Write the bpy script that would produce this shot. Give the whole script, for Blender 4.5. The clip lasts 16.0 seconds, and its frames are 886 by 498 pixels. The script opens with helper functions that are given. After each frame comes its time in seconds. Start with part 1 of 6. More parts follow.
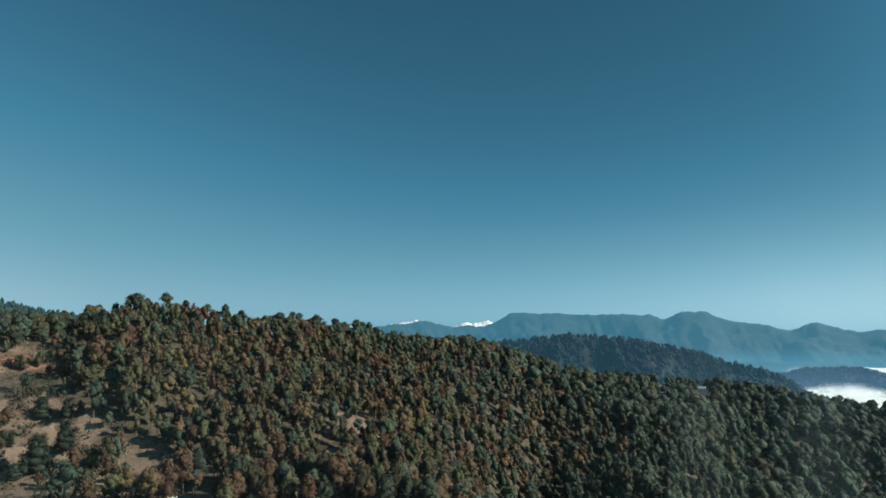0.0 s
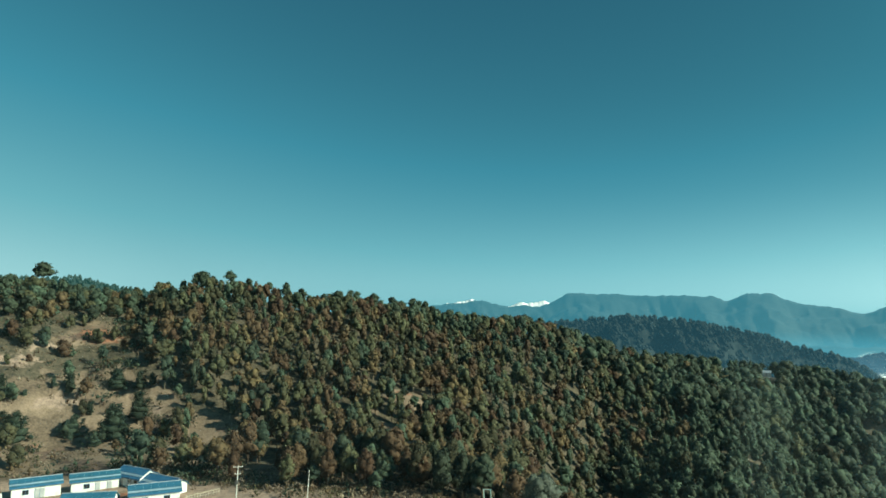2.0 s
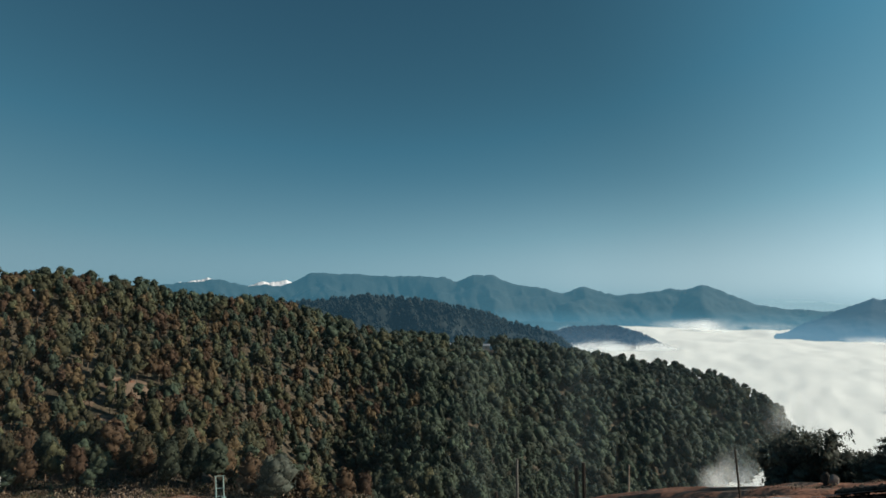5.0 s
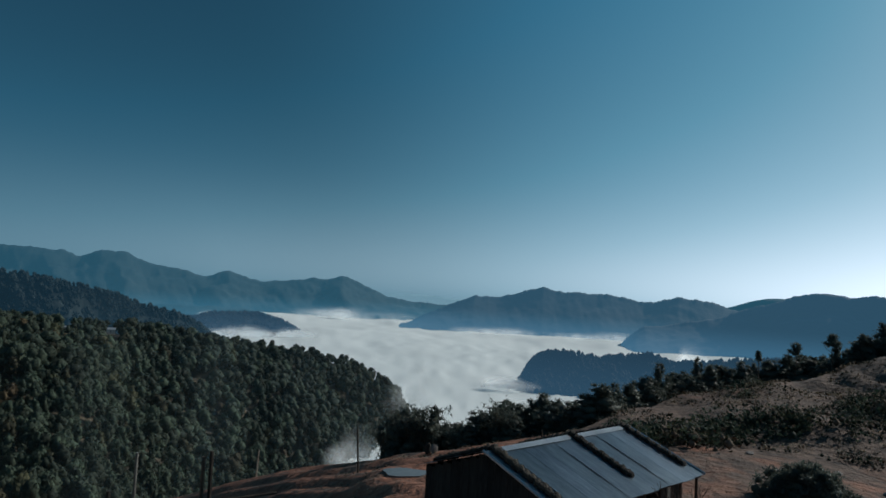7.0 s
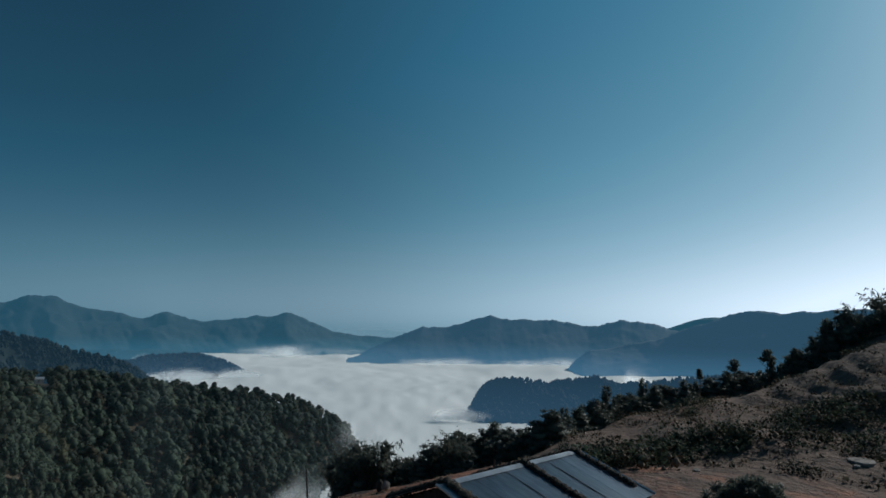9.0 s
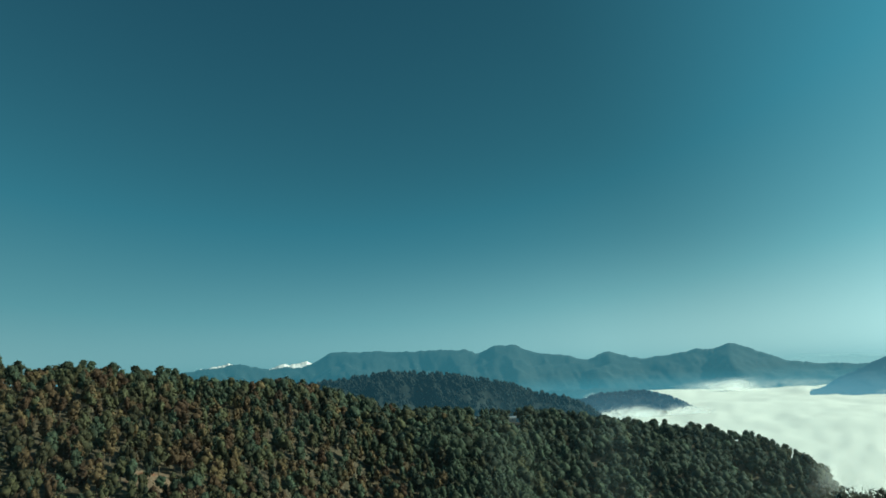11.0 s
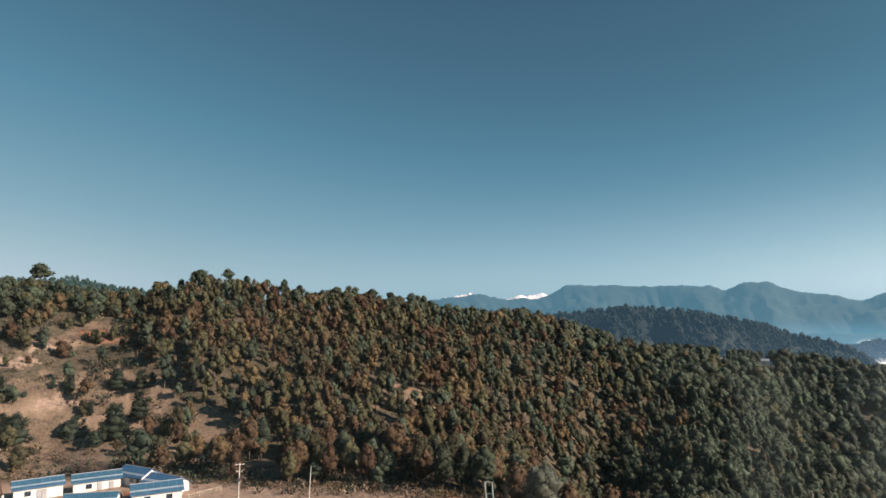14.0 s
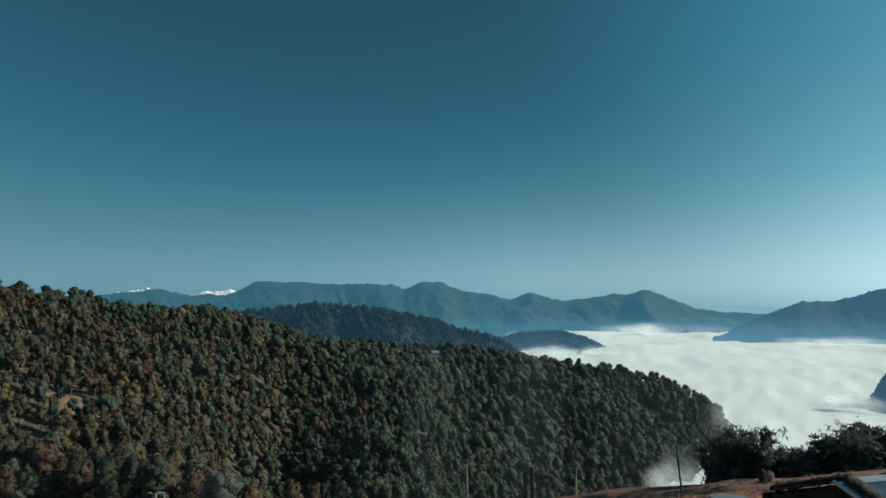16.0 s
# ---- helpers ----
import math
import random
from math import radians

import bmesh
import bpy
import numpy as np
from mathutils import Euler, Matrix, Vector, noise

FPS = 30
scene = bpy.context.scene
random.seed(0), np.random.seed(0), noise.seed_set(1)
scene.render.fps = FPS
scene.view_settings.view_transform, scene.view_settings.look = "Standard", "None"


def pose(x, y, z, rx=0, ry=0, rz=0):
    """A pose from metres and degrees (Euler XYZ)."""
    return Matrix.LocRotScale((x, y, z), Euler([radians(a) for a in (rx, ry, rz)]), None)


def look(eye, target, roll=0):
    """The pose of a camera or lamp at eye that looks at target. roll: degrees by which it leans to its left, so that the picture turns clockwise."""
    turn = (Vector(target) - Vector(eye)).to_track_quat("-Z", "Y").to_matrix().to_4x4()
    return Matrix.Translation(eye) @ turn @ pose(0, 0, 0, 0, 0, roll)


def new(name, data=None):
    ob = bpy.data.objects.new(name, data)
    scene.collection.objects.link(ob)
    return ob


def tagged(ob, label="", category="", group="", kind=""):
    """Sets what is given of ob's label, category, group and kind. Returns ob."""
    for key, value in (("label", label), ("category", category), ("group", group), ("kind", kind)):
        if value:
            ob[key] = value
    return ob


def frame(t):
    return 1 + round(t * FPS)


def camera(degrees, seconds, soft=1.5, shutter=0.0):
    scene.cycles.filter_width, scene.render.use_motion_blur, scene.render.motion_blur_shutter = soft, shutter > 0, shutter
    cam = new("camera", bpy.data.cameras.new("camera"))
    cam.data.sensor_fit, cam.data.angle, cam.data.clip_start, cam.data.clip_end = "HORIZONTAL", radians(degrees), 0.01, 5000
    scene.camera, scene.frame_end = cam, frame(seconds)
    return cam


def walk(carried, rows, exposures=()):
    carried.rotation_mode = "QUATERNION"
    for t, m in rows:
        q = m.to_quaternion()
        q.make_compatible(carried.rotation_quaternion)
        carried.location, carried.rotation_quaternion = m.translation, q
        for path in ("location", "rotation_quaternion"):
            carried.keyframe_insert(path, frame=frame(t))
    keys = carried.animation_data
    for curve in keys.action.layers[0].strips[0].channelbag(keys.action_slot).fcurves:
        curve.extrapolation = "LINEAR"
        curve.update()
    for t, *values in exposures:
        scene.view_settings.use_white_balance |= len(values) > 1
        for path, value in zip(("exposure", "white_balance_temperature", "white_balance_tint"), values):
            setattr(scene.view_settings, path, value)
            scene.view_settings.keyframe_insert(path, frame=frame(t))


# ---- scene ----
cam = camera(68.75, 16.0, soft=1.6)
PATH = [
    (0, pose(0.03, 0.02, 0, 97.87, 0.25, 0.04)),
    (0.5, pose(0.03, 0.02, 0, 97.20, 1.53, -1.19)),
    (1, pose(0.03, 0.02, 0, 96.63, 3.88, -6.28)),
    (1.5, pose(0.03, 0.02, 0, 98.78, 1.78, -1.12)),
    (2, pose(0.03, 0.02, 0, 96.06, -0.42, 4.93)),
    (2.5, pose(0.03, 0.02, 0, 97.93, -2.81, 3.65)),
    (3, pose(0.03, 0.02, 0, 99.68, 0.25, -0.14)),
    (3.2, pose(0.03, 0.02, 0, 99.02, 1.33, -0.32)),
    (5.3, pose(0.03, 0.02, 0, 93.67, -0.88, -22.73)),
    (5.5, pose(0.03, 0.02, 0, 93.18, -1.26, -26.42)),
    (6, pose(0.03, 0.02, 0, 92.93, -1.90, -34.31)),
    (6.5, pose(0.03, 0.02, 0, 93.76, -1.89, -41.87)),
    (7, pose(0.03, 0.02, 0, 94.09, -3.09, -48.15)),
    (7.5, pose(0.03, 0.02, 0, 93.97, -1.75, -52.97)),
    (8, pose(0.03, 0.02, 0, 94.13, -1.53, -55.11)),
    (8.2, pose(0.03, 0.02, 0, 94.31, -0.96, -55.39)),
    (10.3, pose(0.03, 0.02, 0, 102.33, 0.83, -35.56)),
    (10.5, pose(0.03, 0.02, 0, 102.11, 2.06, -30.05)),
    (11, pose(0.03, 0.02, 0, 100.83, 2.85, -15.57)),
    (11.5, pose(0.03, 0.02, 0, 99.99, 1.81, -2.53)),
    (12, pose(0.03, 0.02, 0, 98.43, 3.55, 7.93)),
    (12.5, pose(0.03, 0.02, 0, 96.15, 5.33, 14.75)),
    (13, pose(0.03, 0.02, 0, 94.95, 4.33, 14.62)),
    (13.5, pose(0.03, 0.02, 0, 95.40, 2.64, 9.04)),
    (14, pose(0.03, 0.02, 0, 95.55, 0.61, 4.81)),
    (14.5, pose(0.03, 0.02, 0, 95.53, 0.46, -0.90)),
    (15, pose(0.03, 0.02, 0, 95.34, 1.45, -6.57)),
    (15.5, pose(0.03, 0.02, 0, 95.71, 0.68, -13.90)),
    (16, pose(0.03, 0.02, 0, 95.01, 0.45, -22.04)),
]
TINT = [
    (0, 1.19, 6650, 5.7), (0.5, 1.32, 6880, -4.8), (1, 1.3, 6620, -15.2), (1.5, 1.28, 6620, -16.8), (2, 1.46, 6960, -15.7), (2.5, 1.39, 6840, -9.5), (3, 1.17, 6550, 1.4), (4.2, 0.94, 6800, 9), (5.5, 0.66, 7290, 12),
    (6, 0.36, 7120, 11.2), (6.5, 0.02, 6330, 0), (7, 0.06, 6190, 8.7), (7.5, -0.01, 6220, 12.3), (8, -0.1, 5850, 16), (10.5, 0.51, 6760, -12.5), (11, 0.92, 6860, -16.5), (11.5, 1.33, 6900, -15.8), (12, 1.43, 6940, -13.8),
    (12.5, 1.27, 6630, -2.1), (13, 1.18, 6540, 3.1), (13.5, 1.36, 7800, 20.9), (14, 1.44, 8010, 24.9), (14.5, 1.41, 7930, 23.5), (15, 1.17, 7220, 16.4), (15.5, 0.98, 7230, 10.2), (16, 0.66, 6550, 1.4),
]
walk(cam, PATH, TINT)

# ---------------------------------------------------------------- light
SUN_AZ, SUN_EL = 104.0, 28.0
SKY_GAIN, SKY_POWER = 0.085, 1.15
SKY_TONES = [(0.0, (0.0, 0.007, 0.022)), (0.07, (0.018, 0.070, 0.130)), (0.17, (0.042, 0.164, 0.266)), (0.32, (0.118, 0.284, 0.390)), (0.55, (0.285, 0.455, 0.560)), (1.0, (0.70, 0.82, 0.92))]
world = bpy.data.worlds.new("sky_world")
scene.world = world
world.use_nodes = True
wn, wl = world.node_tree.nodes, world.node_tree.links
wn.clear()
sky = wn.new("ShaderNodeTexSky")
sky.sky_type = "NISHITA"
sky.sun_disc = False
sky.sun_elevation, sky.sun_rotation = radians(SUN_EL), radians(SUN_AZ)
sky.altitude, sky.air_density, sky.dust_density, sky.ozone_density = 1500, 1.0, 1.6, 3.0
sky_bg, sky_out = wn.new("ShaderNodeBackground"), wn.new("ShaderNodeOutputWorld")
sky_bg.inputs["Strength"].default_value = 0.07
# clear, dry mountain air: deep teal overhead, paling evenly to the horizon and towards the sun
split, scale_, power_, tone = wn.new("ShaderNodeSeparateColor"), wn.new("ShaderNodeMath"), wn.new("ShaderNodeMath"), wn.new("ShaderNodeValToRGB")
wl.new(sky.outputs[0], split.inputs[0])
scale_.operation, power_.operation = "MULTIPLY", "POWER"
scale_.inputs[1].default_value, power_.inputs[1].default_value = SKY_GAIN, SKY_POWER
wl.new(split.outputs[1], scale_.inputs[0])
wl.new(scale_.outputs[0], power_.inputs[0])
wl.new(power_.outputs[0], tone.inputs[0])
stops = tone.color_ramp.elements
while len(stops) < len(SKY_TONES):
    stops.new(0.5)
for stop, (place, colour) in zip(stops, SKY_TONES):
    stop.position, stop.color = place, (*colour, 1)
gain = wn.new("ShaderNodeVectorMath")
gain.operation = "SCALE"
# the bright aureole fades with the angle from the sun
toward, near_sun, aureole = wn.new("ShaderNodeTexCoord"), wn.new("ShaderNodeVectorMath"), wn.new("ShaderNodeMapRange")
near_sun.operation = "DOT_PRODUCT"
near_sun.inputs[1].default_value = (math.sin(radians(SUN_AZ)) * math.cos(radians(SUN_EL)), math.cos(radians(SUN_AZ)) * math.cos(radians(SUN_EL)), math.sin(radians(SUN_EL)))
wl.new(toward.outputs["Generated"], near_sun.inputs[0])
aureole.interpolation_type = "SMOOTHSTEP"
for slot, value in zip(("From Min", "From Max", "To Min", "To Max"), (0.36, 0.93, 0.0, 0.50 / 0.07)):
    aureole.inputs[slot].default_value = value
wl.new(near_sun.outputs["Value"], aureole.inputs["Value"])
away = wn.new("ShaderNodeMapRange")
for slot, value in zip(("From Min", "From Max", "To Min", "To Max"), (-0.60, 0.40, 0.60 / 0.07, 0.50 / 0.07)):
    away.inputs[slot].default_value = value
both = wn.new("ShaderNodeMath")
wl.new(near_sun.outputs["Value"], away.inputs["Value"])
wl.new(aureole.outputs[0], both.inputs[0])
wl.new(away.outputs[0], both.inputs[1])
# and pale haze lies low along the horizon on the sun's side
height_, low_air, sunward, glow_ = wn.new("ShaderNodeSeparateXYZ"), wn.new("ShaderNodeMapRange"), wn.new("ShaderNodeMapRange"), wn.new("ShaderNodeMath")
wl.new(toward.outputs["Generated"], height_.inputs[0])
wl.new(height_.outputs["Z"], low_air.inputs["Value"])
wl.new(near_sun.outputs["Value"], sunward.inputs["Value"])
low_air.interpolation_type = "SMOOTHSTEP"
for node, row in ((low_air, (0.34, 0.0, 0.0, 1.0)), (sunward, (-0.55, 0.25, -0.07 / 0.07, 0.16 / 0.07))):
    for slot, value in zip(("From Min", "From Max", "To Min", "To Max"), row):
        node.inputs[slot].default_value = value
glow_.operation = "MULTIPLY_ADD"
wl.new(low_air.outputs[0], glow_.inputs[0])
wl.new(sunward.outputs[0], glow_.inputs[1])
wl.new(both.outputs[0], glow_.inputs[2])
wl.new(glow_.outputs[0], gain.inputs["Scale"])
veil_, veil_fade, sky_sum = wn.new("ShaderNodeVectorMath"), wn.new("ShaderNodeMapRange"), wn.new("ShaderNodeVectorMath")
veil_fade.interpolation_type = "SMOOTHSTEP"
for slot, value in zip(("From Min", "From Max", "To Min", "To Max"), (0.20, -0.02, 0.0, 0.42)):
    veil_fade.inputs[slot].default_value = value
wl.new(height_.outputs["Z"], veil_fade.inputs["Value"])
veil_share = wn.new("ShaderNodeMath")
veil_share.operation = "MULTIPLY"
wl.new(veil_fade.outputs[0], veil_share.inputs[0])
wl.new(sunward.outputs[0], veil_share.inputs[1])
veil_.operation = "SCALE"
veil_.inputs[0].default_value = (0.62, 0.60, 0.52)
wl.new(veil_share.outputs[0], veil_.inputs["Scale"])
wl.new(gain.outputs[0], sky_sum.inputs[0])
wl.new(veil_.outputs[0], sky_sum.inputs[1])
wl.new(tone.outputs[0], gain.inputs[0])
wl.new(sky_sum.outputs[0], sky_bg.inputs["Color"])
wl.new(sky_bg.outputs[0], sky_out.inputs["Surface"])

sun = new("sun", bpy.data.lights.new("sun", "SUN"))
sun.data.energy, sun.data.angle, sun.data.color = 2.45, radians(0.5), (1.0, 0.93, 0.83)
sun.matrix_world = look(
    (math.sin(radians(SUN_AZ)) * 50, math.cos(radians(SUN_AZ)) * 50, math.tan(radians(SUN_EL)) * 50), (0, 0, 0))


# ---------------------------------------------------------------- materials
def material(name, dark, light, scale=1.0, rough=0.9, bump=0.0, spread=0.0, metal=0.0, detail=6.0, glow=None, fine=8.0, stretch=(1, 1, 1), random="object", spec=0.3, thin=0.0):
    """Two-scale procedural surface: patches between dark and light, finer grain, bump, and a spread of value from piece to piece."""
    m = bpy.data.materials.new(name)
    m.use_nodes = True
    n, l = m.node_tree.nodes, m.node_tree.links
    b = n["Principled BSDF"]
    geo = n.new("ShaderNodeNewGeometry")
    mp = n.new("ShaderNodeMapping")
    mp.inputs["Scale"].default_value = stretch
    l.new(geo.outputs["Position"], mp.inputs["Vector"])
    big, small = n.new("ShaderNodeTexNoise"), n.new("ShaderNodeTexNoise")
    big.inputs["Scale"].default_value, big.inputs["Detail"].default_value = scale, detail
    small.inputs["Scale"].default_value, small.inputs["Detail"].default_value = scale * fine, 3.0
    for t in (big, small):
        l.new(mp.outputs[0], t.inputs["Vector"])
    mixf = n.new("ShaderNodeMath")
    mixf.operation = "MULTIPLY_ADD"
    mixf.inputs[1].default_value, mixf.inputs[2].default_value = 0.35, 0.0
    l.new(small.outputs[0], mixf.inputs[0])
    add = n.new("ShaderNodeMath")
    add.operation = "MULTIPLY_ADD"
    add.inputs[1].default_value = 0.75
    l.new(big.outputs[0], add.inputs[0])
    l.new(mixf.outputs[0], add.inputs[2])
    ramp = n.new("ShaderNodeValToRGB")
    e = ramp.color_ramp.elements
    e[0].position, e[0].color = 0.38, (*dark, 1)
    e[1].position, e[1].color = 0.68, (*light, 1)
    l.new(add.outputs[0], ramp.inputs[0])
    colour = ramp.outputs[0]
    if spread:
        if random == "tree":                            # one tone for a whole crown
            info = n.new("ShaderNodeAttribute")
            info.attribute_name = "tone"
            rnd = info.outputs["Fac"]
        elif random == "object":
            info = n.new("ShaderNodeObjectInfo")
            rnd = info.outputs["Random"]
        else:
            rnd = geo.outputs["Random Per Island"]
        sc = n.new("ShaderNodeMapRange")
        sc.inputs["To Min"].default_value, sc.inputs["To Max"].default_value = 1 - spread, 1 + spread
        l.new(rnd, sc.inputs["Value"])
        hsv = n.new("ShaderNodeHueSaturation")
        l.new(sc.outputs[0], hsv.inputs["Value"])
        hs = n.new("ShaderNodeMapRange")
        hs.inputs["To Min"].default_value, hs.inputs["To Max"].default_value = 0.5 - spread * 0.06, 0.5 + spread * 0.06
        l.new(rnd, hs.inputs["Value"])
        l.new(hs.outputs[0], hsv.inputs["Hue"])
        l.new(colour, hsv.inputs["Color"])
        colour = hsv.outputs[0]
    l.new(colour, b.inputs["Base Color"])
    b.inputs["Roughness"].default_value, b.inputs["Metallic"].default_value = rough, metal
    b.inputs["Specular IOR Level"].default_value = spec
    if bump:
        bp = n.new("ShaderNodeBump")
        bp.inputs["Strength"].default_value, bp.inputs["Distance"].default_value = bump, 0.3 / scale
        l.new(add.outputs[0], bp.inputs["Height"])
        l.new(bp.outputs[0], b.inputs["Normal"])
    if thin:                                            # leaves let some light through
        tl, mx, out = n.new("ShaderNodeBsdfTranslucent"), n.new("ShaderNodeMixShader"), n["Material Output"]
        l.new(colour, tl.inputs["Color"])
        mx.inputs[0].default_value = thin
        l.new(b.outputs[0], mx.inputs[1])
        l.new(tl.outputs[0], mx.inputs[2])
        l.new(mx.outputs[0], out.inputs["Surface"])
    if glow:
        b.inputs["Emission Color"].default_value = (*glow[:3], 1)
        b.inputs["Emission Strength"].default_value = glow[3]
    return m


M_GREEN = material("pine_needles_green", (0.028, 0.042, 0.030), (0.083, 0.110, 0.072), 0.6, 0.85, 0.25, 0.38, fine=5, random="tree", thin=0.3)
M_OLIVE = material("pine_needles_olive", (0.035, 0.039, 0.022), (0.116, 0.111, 0.061), 0.6, 0.85, 0.25, 0.38, fine=5, random="tree", thin=0.3)
M_RUSSET = material("pine_needles_russet", (0.050, 0.036, 0.022), (0.168, 0.113, 0.063), 0.6, 0.85, 0.25, 0.38, fine=5, random="tree", thin=0.3)
# dark trees' own leaves; also paints shade on the forest beyond the gully
M_DARK = material("broadleaf_and_shade_dark", (0.016, 0.029, 0.023), (0.055, 0.078, 0.052), 0.8, 0.75, 0.25, 0.38, random="tree", thin=0.3)
M_GREY = material("broadleaf_grey_green", (0.040, 0.054, 0.043), (0.135, 0.152, 0.122), 0.8, 0.7, 0.2, 0.3, random="island", thin=0.3)
M_RIM = material("feathery_dark_leaves", (0.043, 0.058, 0.053), (0.144, 0.162, 0.132), 1.0, 0.6, 0.0, 0.3, random="island", thin=0.45)
LEAVES = [M_GREEN, M_OLIVE, M_RUSSET, M_DARK, M_GREY]
M_BARK = material("bark", (0.065, 0.046, 0.033), (0.208, 0.156, 0.117), 3.0, 0.95, 0.6, 0.2, stretch=(1, 1, 0.3))
M_STRAW = material("dry_grass_straw", (0.20, 0.155, 0.115), (0.46, 0.37, 0.28), 1.2, 0.9, 0.2, 0.3, random="tree", thin=0.45)


# ---------------------------------------------------------------- numeric helpers
def lattice(ix, iy, seed):
    h = np.sin(ix * 127.1 + iy * 311.7 + seed * 74.7) * 43758.5453
    return h - np.floor(h)


def vnoise(x, y, seed=0):
    x, y = np.asarray(x, float), np.asarray(y, float)
    ix, iy = np.floor(x), np.floor(y)
    fx, fy = x - ix, y - iy
    fx, fy = fx * fx * (3 - 2 * fx), fy * fy * (3 - 2 * fy)
    a, b = lattice(ix, iy, seed), lattice(ix + 1, iy, seed)
    c, d = lattice(ix, iy + 1, seed), lattice(ix + 1, iy + 1, seed)
    return (a * (1 - fx) + b * fx) * (1 - fy) + (c * (1 - fx) + d * fx) * fy


def fbm(x, y, seed=0, octaves=4):
    total, amp, norm = 0.0, 1.0, 0.0
    for k in range(octaves):
        total = total + amp * (vnoise(x * 2 ** k, y * 2 ** k, seed + 13 * k) * 2 - 1)
        norm += amp
        amp *= 0.5
    return total / norm


def smooth(a, b, x):
    t = np.clip((x - a) / (b - a), 0, 1)
    return t * t * (3 - 2 * t)


def curve(points, az):
    """Smooth value over azimuth through (azimuth, value) pairs."""
    p = np.array(points, float)
    fine = np.linspace(p[0, 0], p[-1, 0], 1600)
    v = np.interp(fine, p[:, 0], p[:, 1])
    k = np.ones(9) / 9
    v = np.convolve(np.pad(v, 4, mode="edge"), k, mode="valid")
    return np.interp(az, fine, v)


def mesh_from(name, V, F, mats, index=None, flat=True):
    """A mesh from vertex and triangle (or quad) arrays."""
    me = bpy.data.meshes.new(name)
    V, F = np.asarray(V, np.float32), np.asarray(F, np.int32)
    k = F.shape[1]
    me.vertices.add(len(V))
    me.vertices.foreach_set("co", V.ravel())
    me.loops.add(F.size)
    me.loops.foreach_set("vertex_index", F.ravel())
    me.polygons.add(len(F))
    me.polygons.foreach_set("loop_start", np.arange(0, F.size, k, dtype=np.int32))
    for m in mats:
        me.materials.append(m)
    if index is not None:
        me.polygons.foreach_set("material_index", np.asarray(index, np.int32))
    me.polygons.foreach_set("use_smooth", np.full(len(F), not flat))
    me.update(calc_edges=True)
    return me


def part(name, bm, mat, parent=None, label=""):
    """Links a bmesh as one mesh object, under a thing or a part."""
    me = bpy.data.meshes.new(name)
    bm.to_mesh(me)
    bm.free()
    me.materials.append(mat)
    ob = new(name, me)
    ob.parent = parent
    if label:
        tagged(ob, label)
    return ob


def polar(az_deg, r, z):
    a = np.radians(az_deg)
    return np.stack([np.sin(a) * r, np.cos(a) * r, z], -1)


def spot(az, r, z):
    a = radians(az)
    return Vector((math.sin(a) * r, math.cos(a) * r, z))


# ---------------------------------------------------------------- ground: field, shoulder, forest hill
EDGE_R = [(-180, 150), (-70, 230), (-49, 217), (-42, 187), (-24.6, 163), (-16.5, 150), (-2.6, 141), (10, 134), (21, 124), (24, 112),
          (30.7, 92), (35.6, 80), (41.5, 68), (45.3, 62), (50, 57), (54.4, 55), (61, 54), (64.5, 62), (68.5, 74), (77, 92), (83, 103), (89, 112), (110, 120), (180, 150)]
EDGE_Z = [(-180, -40), (21, -40), (24, -35), (30.7, -26.4), (35.6, -21.8), (41.5, -17.3), (45.3, -15), (50, -13.1), (54.4, -11.8), (61, -10),
          (64.5, -9.1), (68.5, -9.4), (72.8, -9.2), (77, -8.6), (79.3, -7.6), (83.3, -4.4), (86.3, -0.8), (89.4, 0.0), (100, 2), (140, -20), (180, -40)]
BENCH_R = [(-180, 100), (16, 98), (21, 88), (24, 75), (30, 50), (36, 42), (41, 38), (45, 34), (60, 40), (66, 48), (90, 52), (140, 80), (180, 100)]
BENCH_Z = [(-180, -40), (16, -40), (21, -37), (24, -29), (30, -19), (36, -14), (41, -11.8), (45, -9.9), (60, -9.4), (90, -9.4), (140, -26), (180, -40)]
FOOT_R = [(-180, 170), (-70, 250), (-49, 232), (-42, 200), (-24.6, 176), (-16.5, 162), (-2.6, 150), (4, 142), (10, 139), (14, 145), (18, 160), (24, 215), (30, 290), (36, 370), (42, 500), (46, 540), (60, 560), (120, 420), (180, 170)]
FOOT_Z = [(-180, -40), (-4, -41), (4, -44), (10, -47), (18, -54), (24, -78), (30, -108), (36, -128), (42, -140), (60, -190), (85, -120), (130, -70), (180, -40)]
CREST_R = [(-180, 330), (-60, 335), (-25, 340), (-10, 368), (0, 400), (10, 470), (20, 560), (30, 610), (40, 640), (46, 650), (60, 650), (130, 500), (180, 330)]
CREST_EL = [(-180, 3), (-60, 4.0), (-48.5, 4.4), (-45, 3.1), (-41.4, 3.0), (-38, 3.4), (-35, 2.7), (-32, 2.25), (-29.3, 2.4), (-25.4, 3.1), (-23, 3.05),
            (-19.6, 2.5), (-16.7, 1.95), (-13.9, 2.0), (-11.2, 1.75), (-7.6, 1.2), (-4.9, 0.3), (-1.6, -0.25), (2.7, -0.25), (5, -0.8), (9.1, -2.3), (13, -3.3),
            (17.9, -3.65), (25.3, -3.7), (27.7, -4.15), (32.6, -4.85), (37.2, -5.36), (40.4, -5.9), (43.4, -7.4), (45.4, -8.7), (46.2, -12), (50, -18), (110, -18), (150, -6), (180, 3)]
TREE_TOP = 8.5
POND = (math.sin(radians(45.75)) * 41, math.cos(radians(45.75)) * 41, 41 * math.tan(radians(-15.0)))


